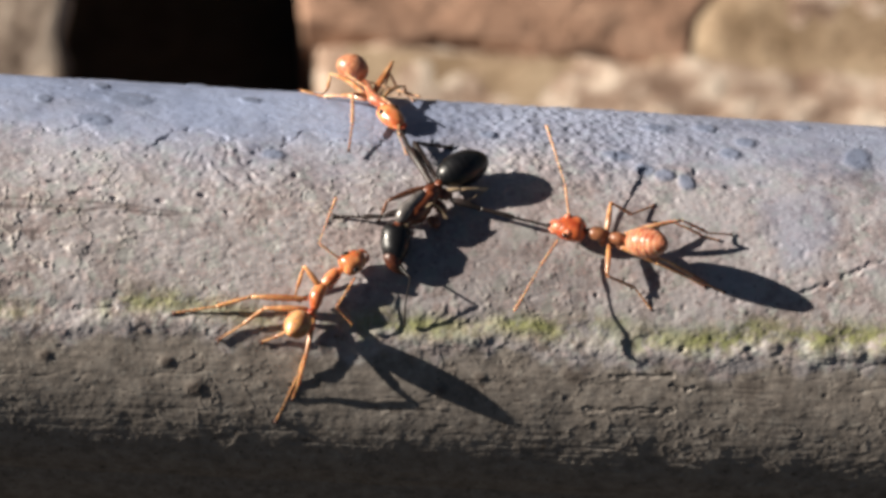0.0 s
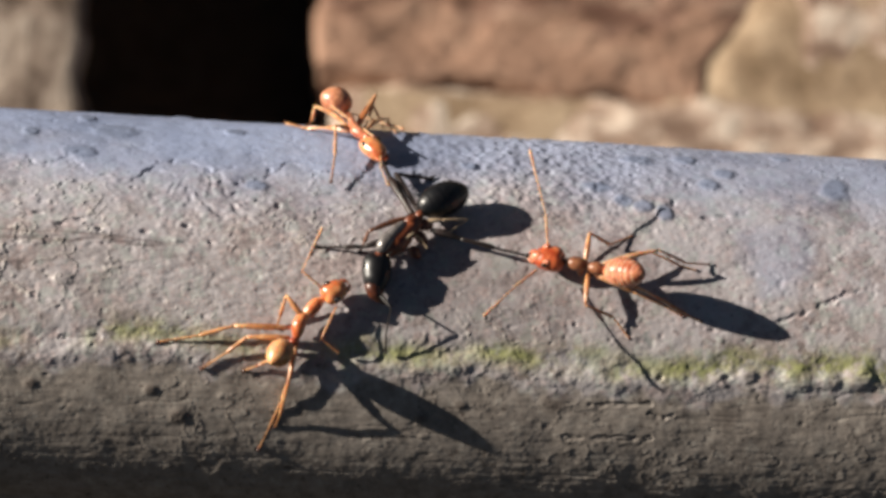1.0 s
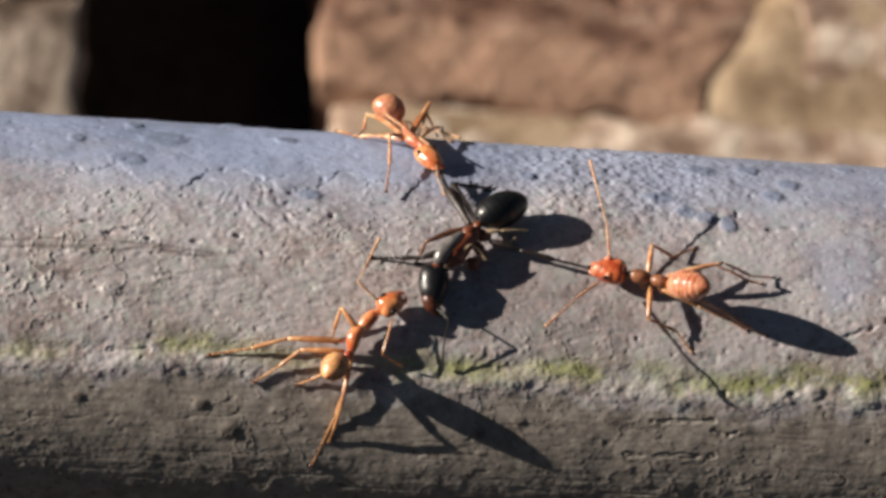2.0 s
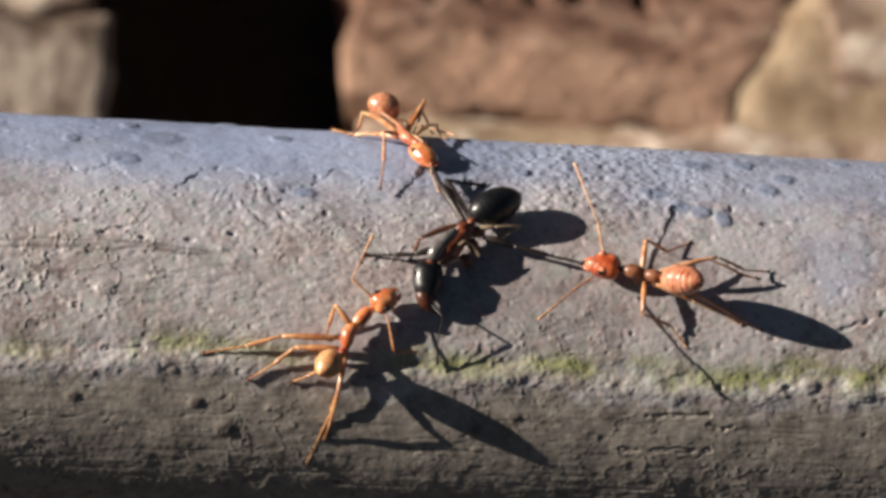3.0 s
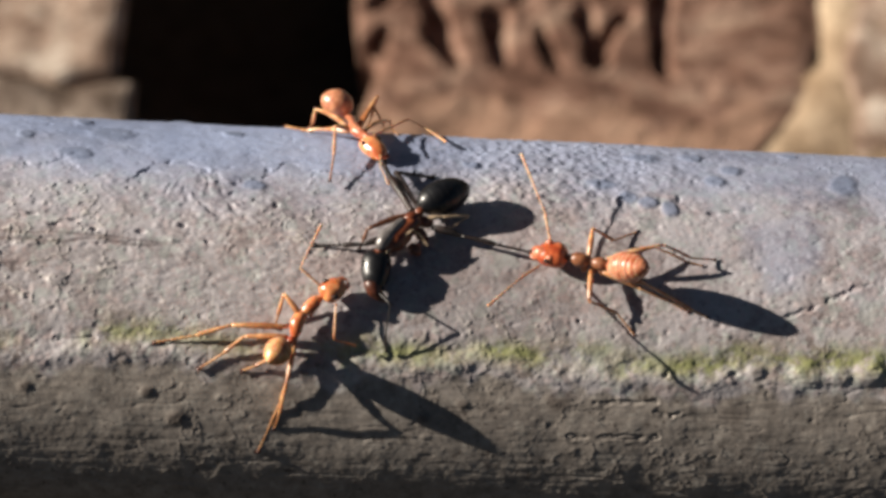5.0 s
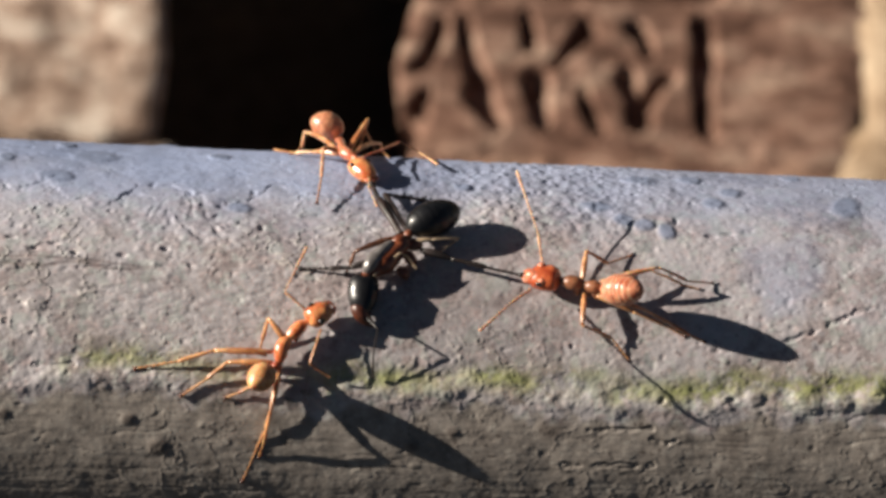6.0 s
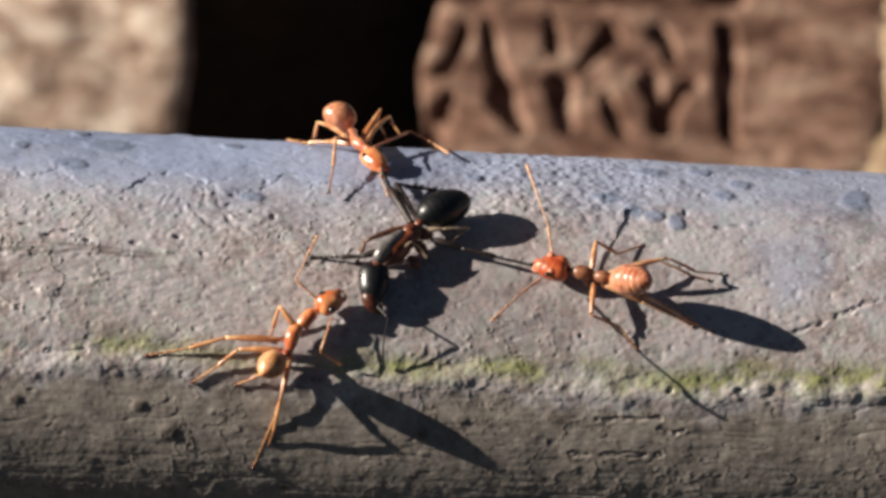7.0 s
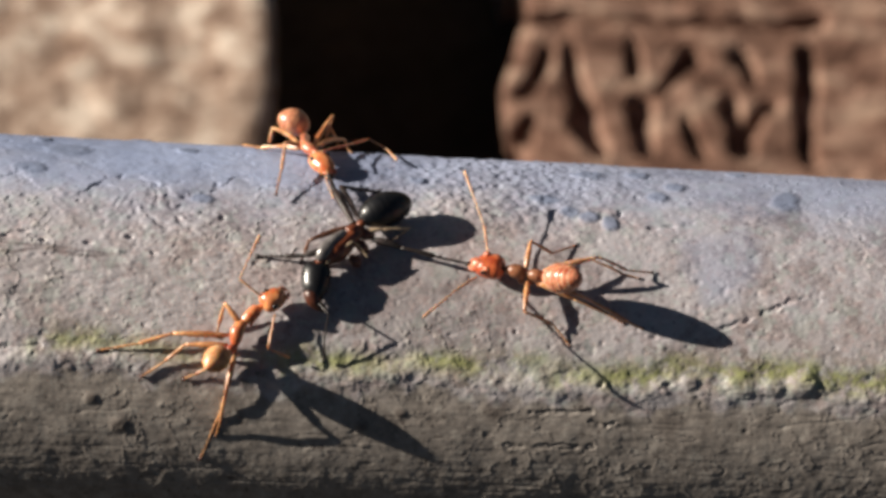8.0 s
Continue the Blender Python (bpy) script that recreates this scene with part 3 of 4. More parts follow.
RULE = (477.6, 0.027)   # height on the ground and slope of the ruled line over the letters
FLOOR = 424.3           # lower rim of the sunk panel


def stamped(X, Y):
    gx, gy = X + BX, Y + BY
    line = RULE[0] + RULE[1] * (gx + 5.5)
    panel = np.clip((85.5 - gx) / 3.0, 0, 1)
    hollow = panel * np.clip((line - gy) / 1.5, 0, 1) * np.clip((gy - FLOOR) / 5.0, 0, 1)
    z = -0.9 * hollow - 7.0 * np.clip((2.0 + 0.4 * fbm(gx / 8, gy / 8, 2, 36) - np.abs(gy - line)) / 0.7, 0, 1) * panel
    for (ax, ay), (bx, by), half in STROKES:
        u = np.clip(((gx - ax) * (bx - ax) + (gy - ay) * (by - ay)) / ((bx - ax) ** 2 + (by - ay) ** 2), 0, 1)
        dist = np.hypot(gx - ax - u * (bx - ax), gy - ay - u * (by - ay)) + 0.7 * fbm(X / 5, Y / 5, 2, 34)
        z = np.minimum(z, -0.9 - 5.0 * np.clip((half - dist) / 1.5, 0, 1))
    return z + 0.7 * fbm(X / 22, Y / 22, 3, 31) + 0.3 * fbm(X / 5, Y / 4, 3, 32)


def worn(seed):
    return lambda X, Y: 1.2 * fbm(X / 30, Y / 30, 3, seed) + 0.6 * fbm(X / 8, Y / 8, 3, seed + 1)


pavement = tagged(new("pavement"), "dusty brick paving of red and pale yellow bricks", "paving", kind="structure")
stamp_mesh = slab("stamped_brick", 116, 110, 0.75, stamped, BRICK_RED, 1.1)
spots = np.zeros(len(stamp_mesh.vertices) * 3)
stamp_mesh.vertices.foreach_get("co", spots)
spots = spots.reshape(-1, 3) * 1000
ground_y = spots[:, 1] + BY
right_end = np.clip(spots[:, 0] / 58, 0, 2) ** 4
spots[:, 0] += right_end * np.interp(ground_y * 0.001, *END)   # its end runs out askew
left_end = np.clip(-spots[:, 0] / 58, 0, 2) ** 3
spots[:, 0] += left_end * np.interp(ground_y, (399, 422, 427, 432, 437, 440, 453, 463, 475), (1, 0.5, 1.5, 5.5, 1, -4, -4, -1.5, 0.5))   # a notch added beside the letters, shaped in place of a shadow
spots[:, 1] += np.clip(-spots[:, 1] / 55, 0, 2) ** 4 * np.interp(spots[:, 0] + BX, (0, 6, 24, 50, 84, 107), (2.5, 2.5, 0, 1.5, -3, -3))
stamp_mesh.vertices.foreach_set("co", (spots * 0.001).ravel())
settled = np.clip((FLOOR - BY - spots[:, 1]) / 10 + 0.6 * fbm(spots[:, 0] / 12, spots[:, 1] / 12, 3, 33), 0, 0.6)
stamp_mesh.attributes.new("dust", "FLOAT", "POINT").data.foreach_set("value", settled.astype(np.float32))
first = new("brick", stamp_mesh)
first.parent = pavement
first.location = (BX * 0.001, BY * 0.001, 0)
first["label"] = "red brick with a sunk panel and deep worn letters"
kinds = [slab("brick", 230, 110, 3.0, worn(40 + 2 * k), BRICK_PALE, 1.6) for k in range(4)]
dull = slab("brick", 230, 110, 3.0, worn(52), BRICK_DULL, 1.6)
GAP_L, GAP_R = -0.0635, -0.0030   # an open slot one header wide runs across the paving
for row in range(-1, 4):
    for col in range(-4, 5):
        if row == 0 and col == 0:
            continue
        ob = new("brick", dull if row == -1 and col < 0 else kinds[(row * 3 + col * 5) % 4])
        ob.parent = pavement
        y = BY * 0.001 + row * GY + (0.013 if col < 0 else 0.0)   # the courses beyond the slot are out of step
        lean = -0.075 * (y - 0.4275)      # the slot runs slightly askew
        x = GAP_L + lean - 0.1165 + (col + 1) * GX if col < 0 else GAP_R + lean + 0.1165 + col * GX
        if row == 0 and col > 0:
            x = 0.011 + col * GX
        # left courses are raised 15 mm to deepen the shade in the slot
        ob.location = (x + random.uniform(-0.0015, 0.0015), y + random.uniform(-0.002, 0.002), random.uniform(-0.0012, 0.0008) + (0.015 if col < 0 else -0.0030 if row == 0 and col == 1 else 0.0))
        ob.rotation_euler = (random.uniform(-0.01, 0.01), random.uniform(-0.01, 0.01), random.uniform(-0.012, 0.012) + 0.05 * (col == -1) + (math.pi if (row + col) % 2 else 0))

bm = bmesh.new()
bmesh.ops.create_grid(bm, x_segments=80, y_segments=80, size=1.0)
for v in bm.verts:
    r = max(abs(v.co.x), abs(v.co.y))
    k = 1.4 if r < 0.5 else 1.4 + (r - 0.5) ** 3 * 16000
    v.co.x, v.co.y = v.co.x * k, v.co.y * k + 0.45
    bed = abs(v.co.x) < 1.05 and abs(v.co.y - 0.615) < 0.28
    v.co.z = (-0.060 if bed else -0.012) + 0.003 * noise.noise(v.co * 20)
ground = link("ground", bm, SOIL)
tagged(ground, "dark bare soil round the brick path", "ground", kind="structure")

bm = bmesh.new()
for x0, x1, cells in ((-1.06, GAP_L - 0.008, 80), (GAP_R + 0.014, 1.06, 90)):
    lay = Matrix.Translation(((x0 + x1) / 2, 0.615, 0)) @ Matrix.Diagonal(((x1 - x0) / 2, 0.29, 1, 1))
    bmesh.ops.create_grid(bm, x_segments=cells, y_segments=50, size=1.0, matrix=lay)
for v in bm.verts:
    v.co.x -= 0.075 * (v.co.y - 0.4275)
    v.co.z = -0.0018 + 0.001 * noise.noise(v.co * 30)
    if 0.006 < v.co.x < BX * 0.001 + 0.048 + np.interp(v.co.y, *END) * 0.001 and abs(v.co.y - BY * 0.001) < 0.048:
        v.co.z = -0.03
joints = link("joint_sand", bm, SAND)
tagged(joints, "pale sand swept into the joints of the paving", "sand", kind="structure")

# ---- the ants ----
def mm(v):
    return v * 0.001


def outward(place):
    """The pipe's outward direction at a place."""
    return (on(place[0], place[1], 9) - on(place[0], place[1], 0)).normalized()


def flow(stations, sub=5):
    """A smooth line and radii through stations of (place, radius in mm)."""
    pts = [on(*p) for p, r in stations]
    rad = [mm(r) for p, r in stations]
    line, radii = [], []
    n = len(pts)
    for i in range(n - 1):
        p0, p1, p2, p3 = pts[max(i - 1, 0)], pts[i], pts[i + 1], pts[min(i + 2, n - 1)]
        r0, r1, r2, r3 = rad[max(i - 1, 0)], rad[i], rad[i + 1], rad[min(i + 2, n - 1)]
        for k in range(sub):
            u = k / sub
            a, b, c, d = -0.5 * u + u * u - 0.5 * u ** 3, 1 - 2.5 * u * u + 1.5 * u ** 3, 0.5 * u + 2 * u * u - 1.5 * u ** 3, -0.5 * u * u + 0.5 * u ** 3
            line.append(p0 * a + p1 * b + p2 * c + p3 * d)
            radii.append(max(mm(0.04), r0 * a + r1 * b + r2 * c + r3 * d))
    line.append(pts[-1])
    radii.append(rad[-1])
    return line, radii


def trunk(parent, material, stations, name="thorax", flat=1.0, label=""):
    """A waisted piece of the body: swellings joined by narrow necks, closed at both ends."""
    line, radii = flow(stations)
    bm = bmesh.new()
    sweep(bm, line, radii, 20, flat, outward(stations[0][0]) if flat != 1.0 else None)
    return part(name, bm, material, parent, label)


HEAD_SHAPE = ((0.0, 0.25), (0.03, 0.52), (0.10, 0.78), (0.22, 0.96), (0.36, 1.0), (0.52, 0.97), (0.68, 0.90), (0.82, 0.77), (0.93, 0.58), (1.0, 0.30))


def ant_head(parent, material, back, front, wide, eye=0.2, jaw=0.35, jaw_mat=None, tall=0.78, eyes_at=0.5):
    """A heart-shaped head, notched behind, with oval eyes at its sides and a pair of toothed jaws."""
    a, b = on(*back), on(*front)
    d = (b - a).normalized()
    up = outward(front)
    up = (up - d * up.dot(d)).normalized()
    side = d.cross(up)
    span = (b - a).length
    segs, rings = 28, 24
    bm = bmesh.new()
    loops = []
    for i in range(rings + 1):
        u = 0.5 - 0.5 * math.cos(math.pi * i / rings)
        j = 0
        while j < len(HEAD_SHAPE) - 2 and u > HEAD_SHAPE[j + 1][0]:
            j += 1
        (u0, w0), (u1, w1) = HEAD_SHAPE[j], HEAD_SHAPE[j + 1]
        w = mm(wide) * (w0 + (w1 - w0) * (u - u0) / (u1 - u0))
        loop = []
        for k in range(segs):
            f = 2 * math.pi * k / segs
            notch = span * 0.13 * (1 - abs(math.cos(f))) * math.exp(-u / 0.12)
            brow = 1.0 + 0.07 * math.exp(-((u - 0.72) / 0.08) ** 2) * max(0.0, math.sin(f))
            loop.append(bm.verts.new(a + d * (u * span + notch) + side * (w * math.cos(f)) + up * (w * tall * brow * math.sin(f))))
        loops.append(loop)
    for p, q in zip(loops, loops[1:]):
        for k in range(segs):
            bm.faces.new((p[k], p[(k + 1) % segs], q[(k + 1) % segs], q[k]))
    bm.faces.new(loops[0][::-1])
    bm.faces.new(loops[-1])
    head = part("head", bm, material, parent)
    turn = Matrix((side, d, up)).transposed().to_4x4()
    for sgn in (-1, 1):
        c = a + d * (span * eyes_at) + side * (sgn * mm(wide) * 0.80) + up * (mm(wide) * tall * 0.52)
        bm = bmesh.new()
        bmesh.ops.create_icosphere(bm, subdivisions=2, radius=1.0, matrix=Matrix.Translation(c) @ turn @ Matrix.Diagonal((mm(eye) * 0.8, mm(eye) * 1.2, mm(eye), 1)))
        part("eye", bm, EYE, head, "black oval compound eye")
        bm = bmesh.new()
        o = b - d * mm(0.2) + side * (sgn * mm(wide) * 0.34)
        sweep(bm, [o, o + d * mm(jaw * 0.45) + side * (sgn * mm(0.10)), o + d * mm(jaw * 0.95) + side * (sgn * mm(0.02)),
                   o + d * mm(jaw * 1.3) - side * (sgn * mm(wide * 0.16)), o + d * mm(jaw * 1.45) - side * (sgn * mm(wide * 0.34))],
              [mm(0.20), mm(0.19), mm(0.15), mm(0.09), mm(0.02)], 9, 0.6, up)
        part("mandible", bm, jaw_mat or material, head)
    return head


def ant_gaster(parent, material, base, tip, wide, plump=0.85, full=0.75, bands=None, band_mat=None, rings=4.0, dip=0.05):
    """The hind body: overlapping rings on a spindle; full says how blunt its ends are."""
    a, b = on(*base), on(*tip)
    n = 72

    def girth(u):
        return mm(wide) * max(0.04, math.sin(math.pi * u ** plump) ** full if 0 < u < 1 else 0.0)

    pts, radii = [], []
    for i in range(n + 1):
        u = 0.5 - 0.5 * math.cos(math.pi * i / n)
        seg = (u * rings + 0.35) % 1.0
        pts.append(a.lerp(b, u))
        radii.append(girth(u) * (1.0 - dip * max(0.0, 1 - seg * 4)))
    bm = bmesh.new()
    sweep(bm, pts, radii, 28)
    body = part("gaster", bm, material, parent)
    for u in bands or ():
        c = a.lerp(b, u)
        d = (b - a).normalized() * mm(0.055)
        bm = bmesh.new()
        sweep(bm, [c - d, c - d * 0.5, c + d * 0.5, c + d], [girth(u) * 0.94, girth(u) * 1.008, girth(u) * 1.004, girth(u) * 0.94], 28)
        part("segment_band", bm, band_mat, body, "thin pale band")
    return body


GROUP = "weaver ants pulling at the black ant"


def ant_right():
    a = thing("orange_ant", on(8.94, 8.38, 0.00), "orange weaver ant with banded gaster biting the black ant's leg", "ant", GROUP)
    ant_head(a, ORANGE_RED, (7.42, 8.53, 1.20), (5.25, 8.79, 1.00), 0.96, 0.2, jaw=0.4, jaw_mat=ORANGE_PINK, eyes_at=0.62)
    trunk(a, THORAX_RED, [((7.19, 8.47, 1.20), 0.16), ((7.58, 8.45, 1.20), 0.27), ((7.93, 8.37, 1.25), 0.47), ((8.39, 8.30, 1.28), 0.51), ((8.82, 8.24, 1.28), 0.36),
                          ((9.05, 8.17, 1.30), 0.26), ((9.36, 8.06, 1.40), 0.42), ((9.78, 7.96, 1.50), 0.46), ((10.08, 7.86, 1.60), 0.33), ((10.26, 7.75, 1.70), 0.16)])
    trunk(a, ORANGE, [((10.04, 7.82, 1.60), 0.1), ((10.19, 7.74, 1.70), 0.2), ((10.32, 7.65, 1.95), 0.27), ((10.52, 7.68, 1.90), 0.15)], "petiole")
    ant_gaster(a, ORANGE_PINK, (10.26, 7.73, 1.75), (12.66, 6.90, 4.05), 1.08, 0.90, 0.50, (0.24, 0.33, 0.43, 0.53, 0.63, 0.73, 0.83), BAND, 7.0, 0.13)
    trunk(a, ORANGE_PINK, [((6.05, 8.68, 1.35), 0.20), ((5.82, 8.68, 1.35), 0.36), ((5.52, 8.72, 1.25), 0.42), ((5.25, 8.78, 1.08), 0.34), ((5.06, 8.84, 0.98), 0.14)], "clypeus", label="pale pinkish front of the face")
    for sgn in (-1, 1):
        trunk(a, ORANGE_PINK, [((6.35, 8.72 + 0.50 * sgn, 1.45), 0.12), ((6.15, 8.74 + 0.55 * sgn, 1.55), 0.25), ((5.90, 8.76 + 0.52 * sgn, 1.45), 0.14)], "antenna_socket")
    for spot, r in (((8.51, 8.07, 0.90), 0.3), ((9.24, 7.97, 0.95), 0.27), ((9.78, 7.79, 1.05), 0.28)):
        trunk(a, THORAX_RED, [((spot[0], spot[1] + 0.25, spot[2] + 0.1), r * 0.6), (spot, r), ((spot[0] + 0.1, spot[1] - 0.3, spot[2] - 0.3), r * 0.5)], "coxa")
    leg(a, LEG_AMBER, [(8.86, 8.53, 1.06), (9.10, 10.56, 1.46), (10.61, 10.29, 0.56), (12.20, 11.42, 0.05)], 0.179)
    leg(a, LEG_AMBER, [(9.03, 7.74, 1.06), (8.93, 5.49, 1.29), (10.97, 4.98, 0.45), (12.16, 3.69, 0.05)], 0.168)
    leg(a, LEG_GOLD, [(9.80, 8.28, 1.34), (13.91, 9.30, 1.98), (15.94, 9.05, 0.85), (17.61, 9.44, 0.10)], 0.160)
    leg(a, LEG_GOLD, [(9.98, 8.14, 1.24), (13.40, 9.62, 1.05), (15.70, 9.12, 0.20), (16.75, 8.95, 0.05)], 0.140)
    leg(a, LEG_GOLD, [(9.92, 7.59, 1.34), (13.04, 6.70, 1.29), (16.15, 5.42, 0.50), (17.14, 5.14, 0.05)], 0.179)
    leg(a, LEG_AMBER, [(9.81, 7.51, 1.23), (12.31, 6.66, 0.90), (14.46, 6.06, 0.28), (15.81, 5.47, 0.05)], 0.157)
    up = antenna(a, FEELER, [(6.16, 9.47, 1.46), (5.86, 11.29, 2.13), (4.92, 13.56, 3.25), (4.40, 14.85, 3.92)], 0.095)
    low = antenna(a, FEELER, [(5.47, 7.73, 1.34), (4.15, 6.24, 2.69), (2.85, 4.76, 4.03), (2.12, 4.05, 4.70)], 0.095)
    return a, up, low


def ant_lower():
    a = thing("orange_ant", on(-11.19, 2.34, -0.00), "orange weaver ant straddling the algae groove with raised amber gaster", "ant", GROUP)
    ant_head(a, ORANGE, (-9.34, 5.00, 1.05), (-7.81, 6.00, 1.00), 0.84, 0.21, jaw=0.32, jaw_mat=ORANGE_PINK, eyes_at=0.40)
    trunk(a, ORANGE, [((-9.15, 5.10, 1.00), 0.14), ((-9.41, 4.90, 1.00), 0.24), ((-9.67, 4.69, 1.02), 0.42), ((-10.00, 4.34, 1.04), 0.47), ((-10.30, 4.07, 1.00), 0.40), ((-10.48, 3.88, 0.98), 0.34),
                      ((-10.70, 3.61, 1.00), 0.44), ((-10.90, 3.16, 1.00), 0.49), ((-10.96, 2.72, 0.95), 0.43), ((-11.01, 2.35, 0.92), 0.28), ((-11.04, 2.13, 0.95), 0.14)])
    trunk(a, ORANGE_RED, [((-11.02, 2.47, 0.90), 0.12), ((-11.12, 2.20, 1.00), 0.22), ((-11.27, 2.00, 1.25), 0.28), ((-11.45, 1.88, 1.20), 0.14)], "petiole")
    ant_gaster(a, ORANGE_PALE, (-11.48, 1.95, 1.30), (-12.72, 0.65, 3.15), 0.93, 1.0, 0.70, (0.30, 0.46, 0.62, 0.78), BAND_AMBER, 5.0, 0.035)
    for spot, r in (((-9.94, 4.06, 0.75), 0.22), ((-11.16, 3.03, 0.75), 0.2), ((-10.98, 2.10, 0.65), 0.18)):
        trunk(a, ORANGE_RED, [((spot[0], spot[1] + 0.25, spot[2] + 0.1), r * 0.6), (spot, r), ((spot[0] - 0.1, spot[1] - 0.3, spot[2] - 0.25), r * 0.5)], "coxa")
    leg(a, LEG_AMBER, [(-11.49, 2.93, 0.95), (-15.40, 2.87, 0.78), (-17.74, 2.12, 0.34), (-20.46, 1.55, 0.05)], 0.201)
    leg(a, LEG_AMBER, [(-11.46, 2.29, 0.95), (-14.46, 2.17, 0.78), (-15.79, 1.04, 0.34), (-17.36, -0.09, 0.05)], 0.189)
    leg(a, LEG_AMBER, [(-11.45, 2.06, 0.78), (-12.77, 0.75, 0.56), (-13.62, 0.26, 0.22), (-14.44, -0.09, 0.02)], 0.165)
    leg(a, LEG_AMBER, [(-10.48, 3.41, 1.01), (-11.88, 5.02, 1.23), (-12.23, 3.72, 0.45), (-12.38, 3.02, 0.05)], 0.189)
    leg(a, LEG_AMBER, [(-10.99, 1.90, 0.55), (-11.28, -0.20, 0.46), (-11.75, -2.05, 0.00), (-13.13, -5.90, -0.47)], 0.180)
    leg(a, LEG_AMBER, [(-11.02, 1.75, 0.62), (-11.46, -1.00, 1.32), (-11.85, -3.10, 0.05), (-12.11, -4.08, -0.33)], 0.150)
    left = antenna(a, FEELER, [(-9.08, 5.38, 1.23), (-10.88, 6.49, 2.02), (-10.25, 7.81, 2.35), (-9.56, 9.33, 2.46)], 0.095)
    right = antenna(a, LEG_AMBER, [(-8.36, 4.50, 1.12), (-9.02, 2.24, 1.23), (-8.25, 1.85, 0.80), (-7.60, 1.54, 0.50)], 0.085)
    return a, left, right


def ant_top():
    a = thing("orange_ant", on(-7.75, 22.24, -0.00), "orange weaver ant on the pipe's crest with glossy raised gaster", "ant", GROUP)
    ant_head(a, ORANGE, (-6.87, 19.31, 0.95), (-5.49, 17.37, 0.62), 0.80, 0.2, jaw=0.3, jaw_mat=ORANGE_RED, eyes_at=0.34, tall=0.85)
    trunk(a, ORANGE_PINK, [((-6.54, 18.91, 1.20), 0.14), ((-6.79, 19.33, 1.15), 0.28), ((-7.18, 19.70, 1.20), 0.41), ((-7.58, 20.28, 1.25), 0.40), ((-7.77, 22.17, 1.12), 0.27),
                           ((-7.92, 24.55, 0.90), 0.36), ((-8.04, 25.83, 0.85), 0.38), ((-8.06, 25.83, 0.78), 0.18)])
    trunk(a, ORANGE, [((-7.97, 25.85, 0.55), 0.14), ((-8.06, 25.82, 0.96), 0.24), ((-8.16, 25.80, 1.36), 0.20), ((-8.19, 25.77, 1.76), 0.15)], "petiole")
    ant_gaster(a, GASTER_BROWN, (-7.74, 25.78, 1.58), (-10.05, 25.74, 2.39), 1.03, 0.95, 0.52, None, None, 4.0, 0.012)
    leg(a, LEG_GOLD, [(-7.86, 20.35, 1.12), (-10.45, 25.79, 1.47), (-10.60, 25.86, 0.34), (-11.21, 23.13, 0.05)], 0.173)
    leg(a, LEG_GOLD, [(-7.93, 20.50, 0.90), (-9.74, 22.00, 0.56), (-10.92, 22.61, 0.28), (-12.50, 25.87, 0.12)], 0.194)
    leg(a, FEELER, [(-7.78, 20.36, 1.12), (-8.96, 19.89, 1.57), (-8.95, 16.52, 1.12), (-9.13, 14.43, 0.62)], 0.173)
    leg(a, LEG_AMBER, [(-7.20, 23.96, 0.30), (-6.00, 25.72, 2.64), (-6.40, 25.82, 1.03), (-6.67, 25.86, 0.29)], 0.151)
    leg(a, LEG_AMBER, [(-7.37, 24.73, 0.30), (-6.37, 25.75, 2.07), (-5.67, 25.83, 0.91), (-5.36, 25.86, 0.33)], 0.130)
    fore = leg(a, LEG_AMBER, [(-6.94, 19.76, 1.23), (-5.03, 25.83, 0.90), (-4.87, 25.86, 0.31), (-4.41, 23.93, 0.05)], 0.140)
    wave = antenna(a, FEELER, [(-6.25, 18.30, 1.79), (-3.68, 25.81, 1.09), (-2.45, 25.85, 0.52), (-1.02, 20.41, 0.56)], 0.09)
    antenna(a, FEELER, [(-5.71, 16.81, 1.12), (-5.67, 15.51, 1.12), (-5.32, 14.88, 0.78), (-5.06, 14.42, 0.45)], 0.07)
    return a, wave, fore


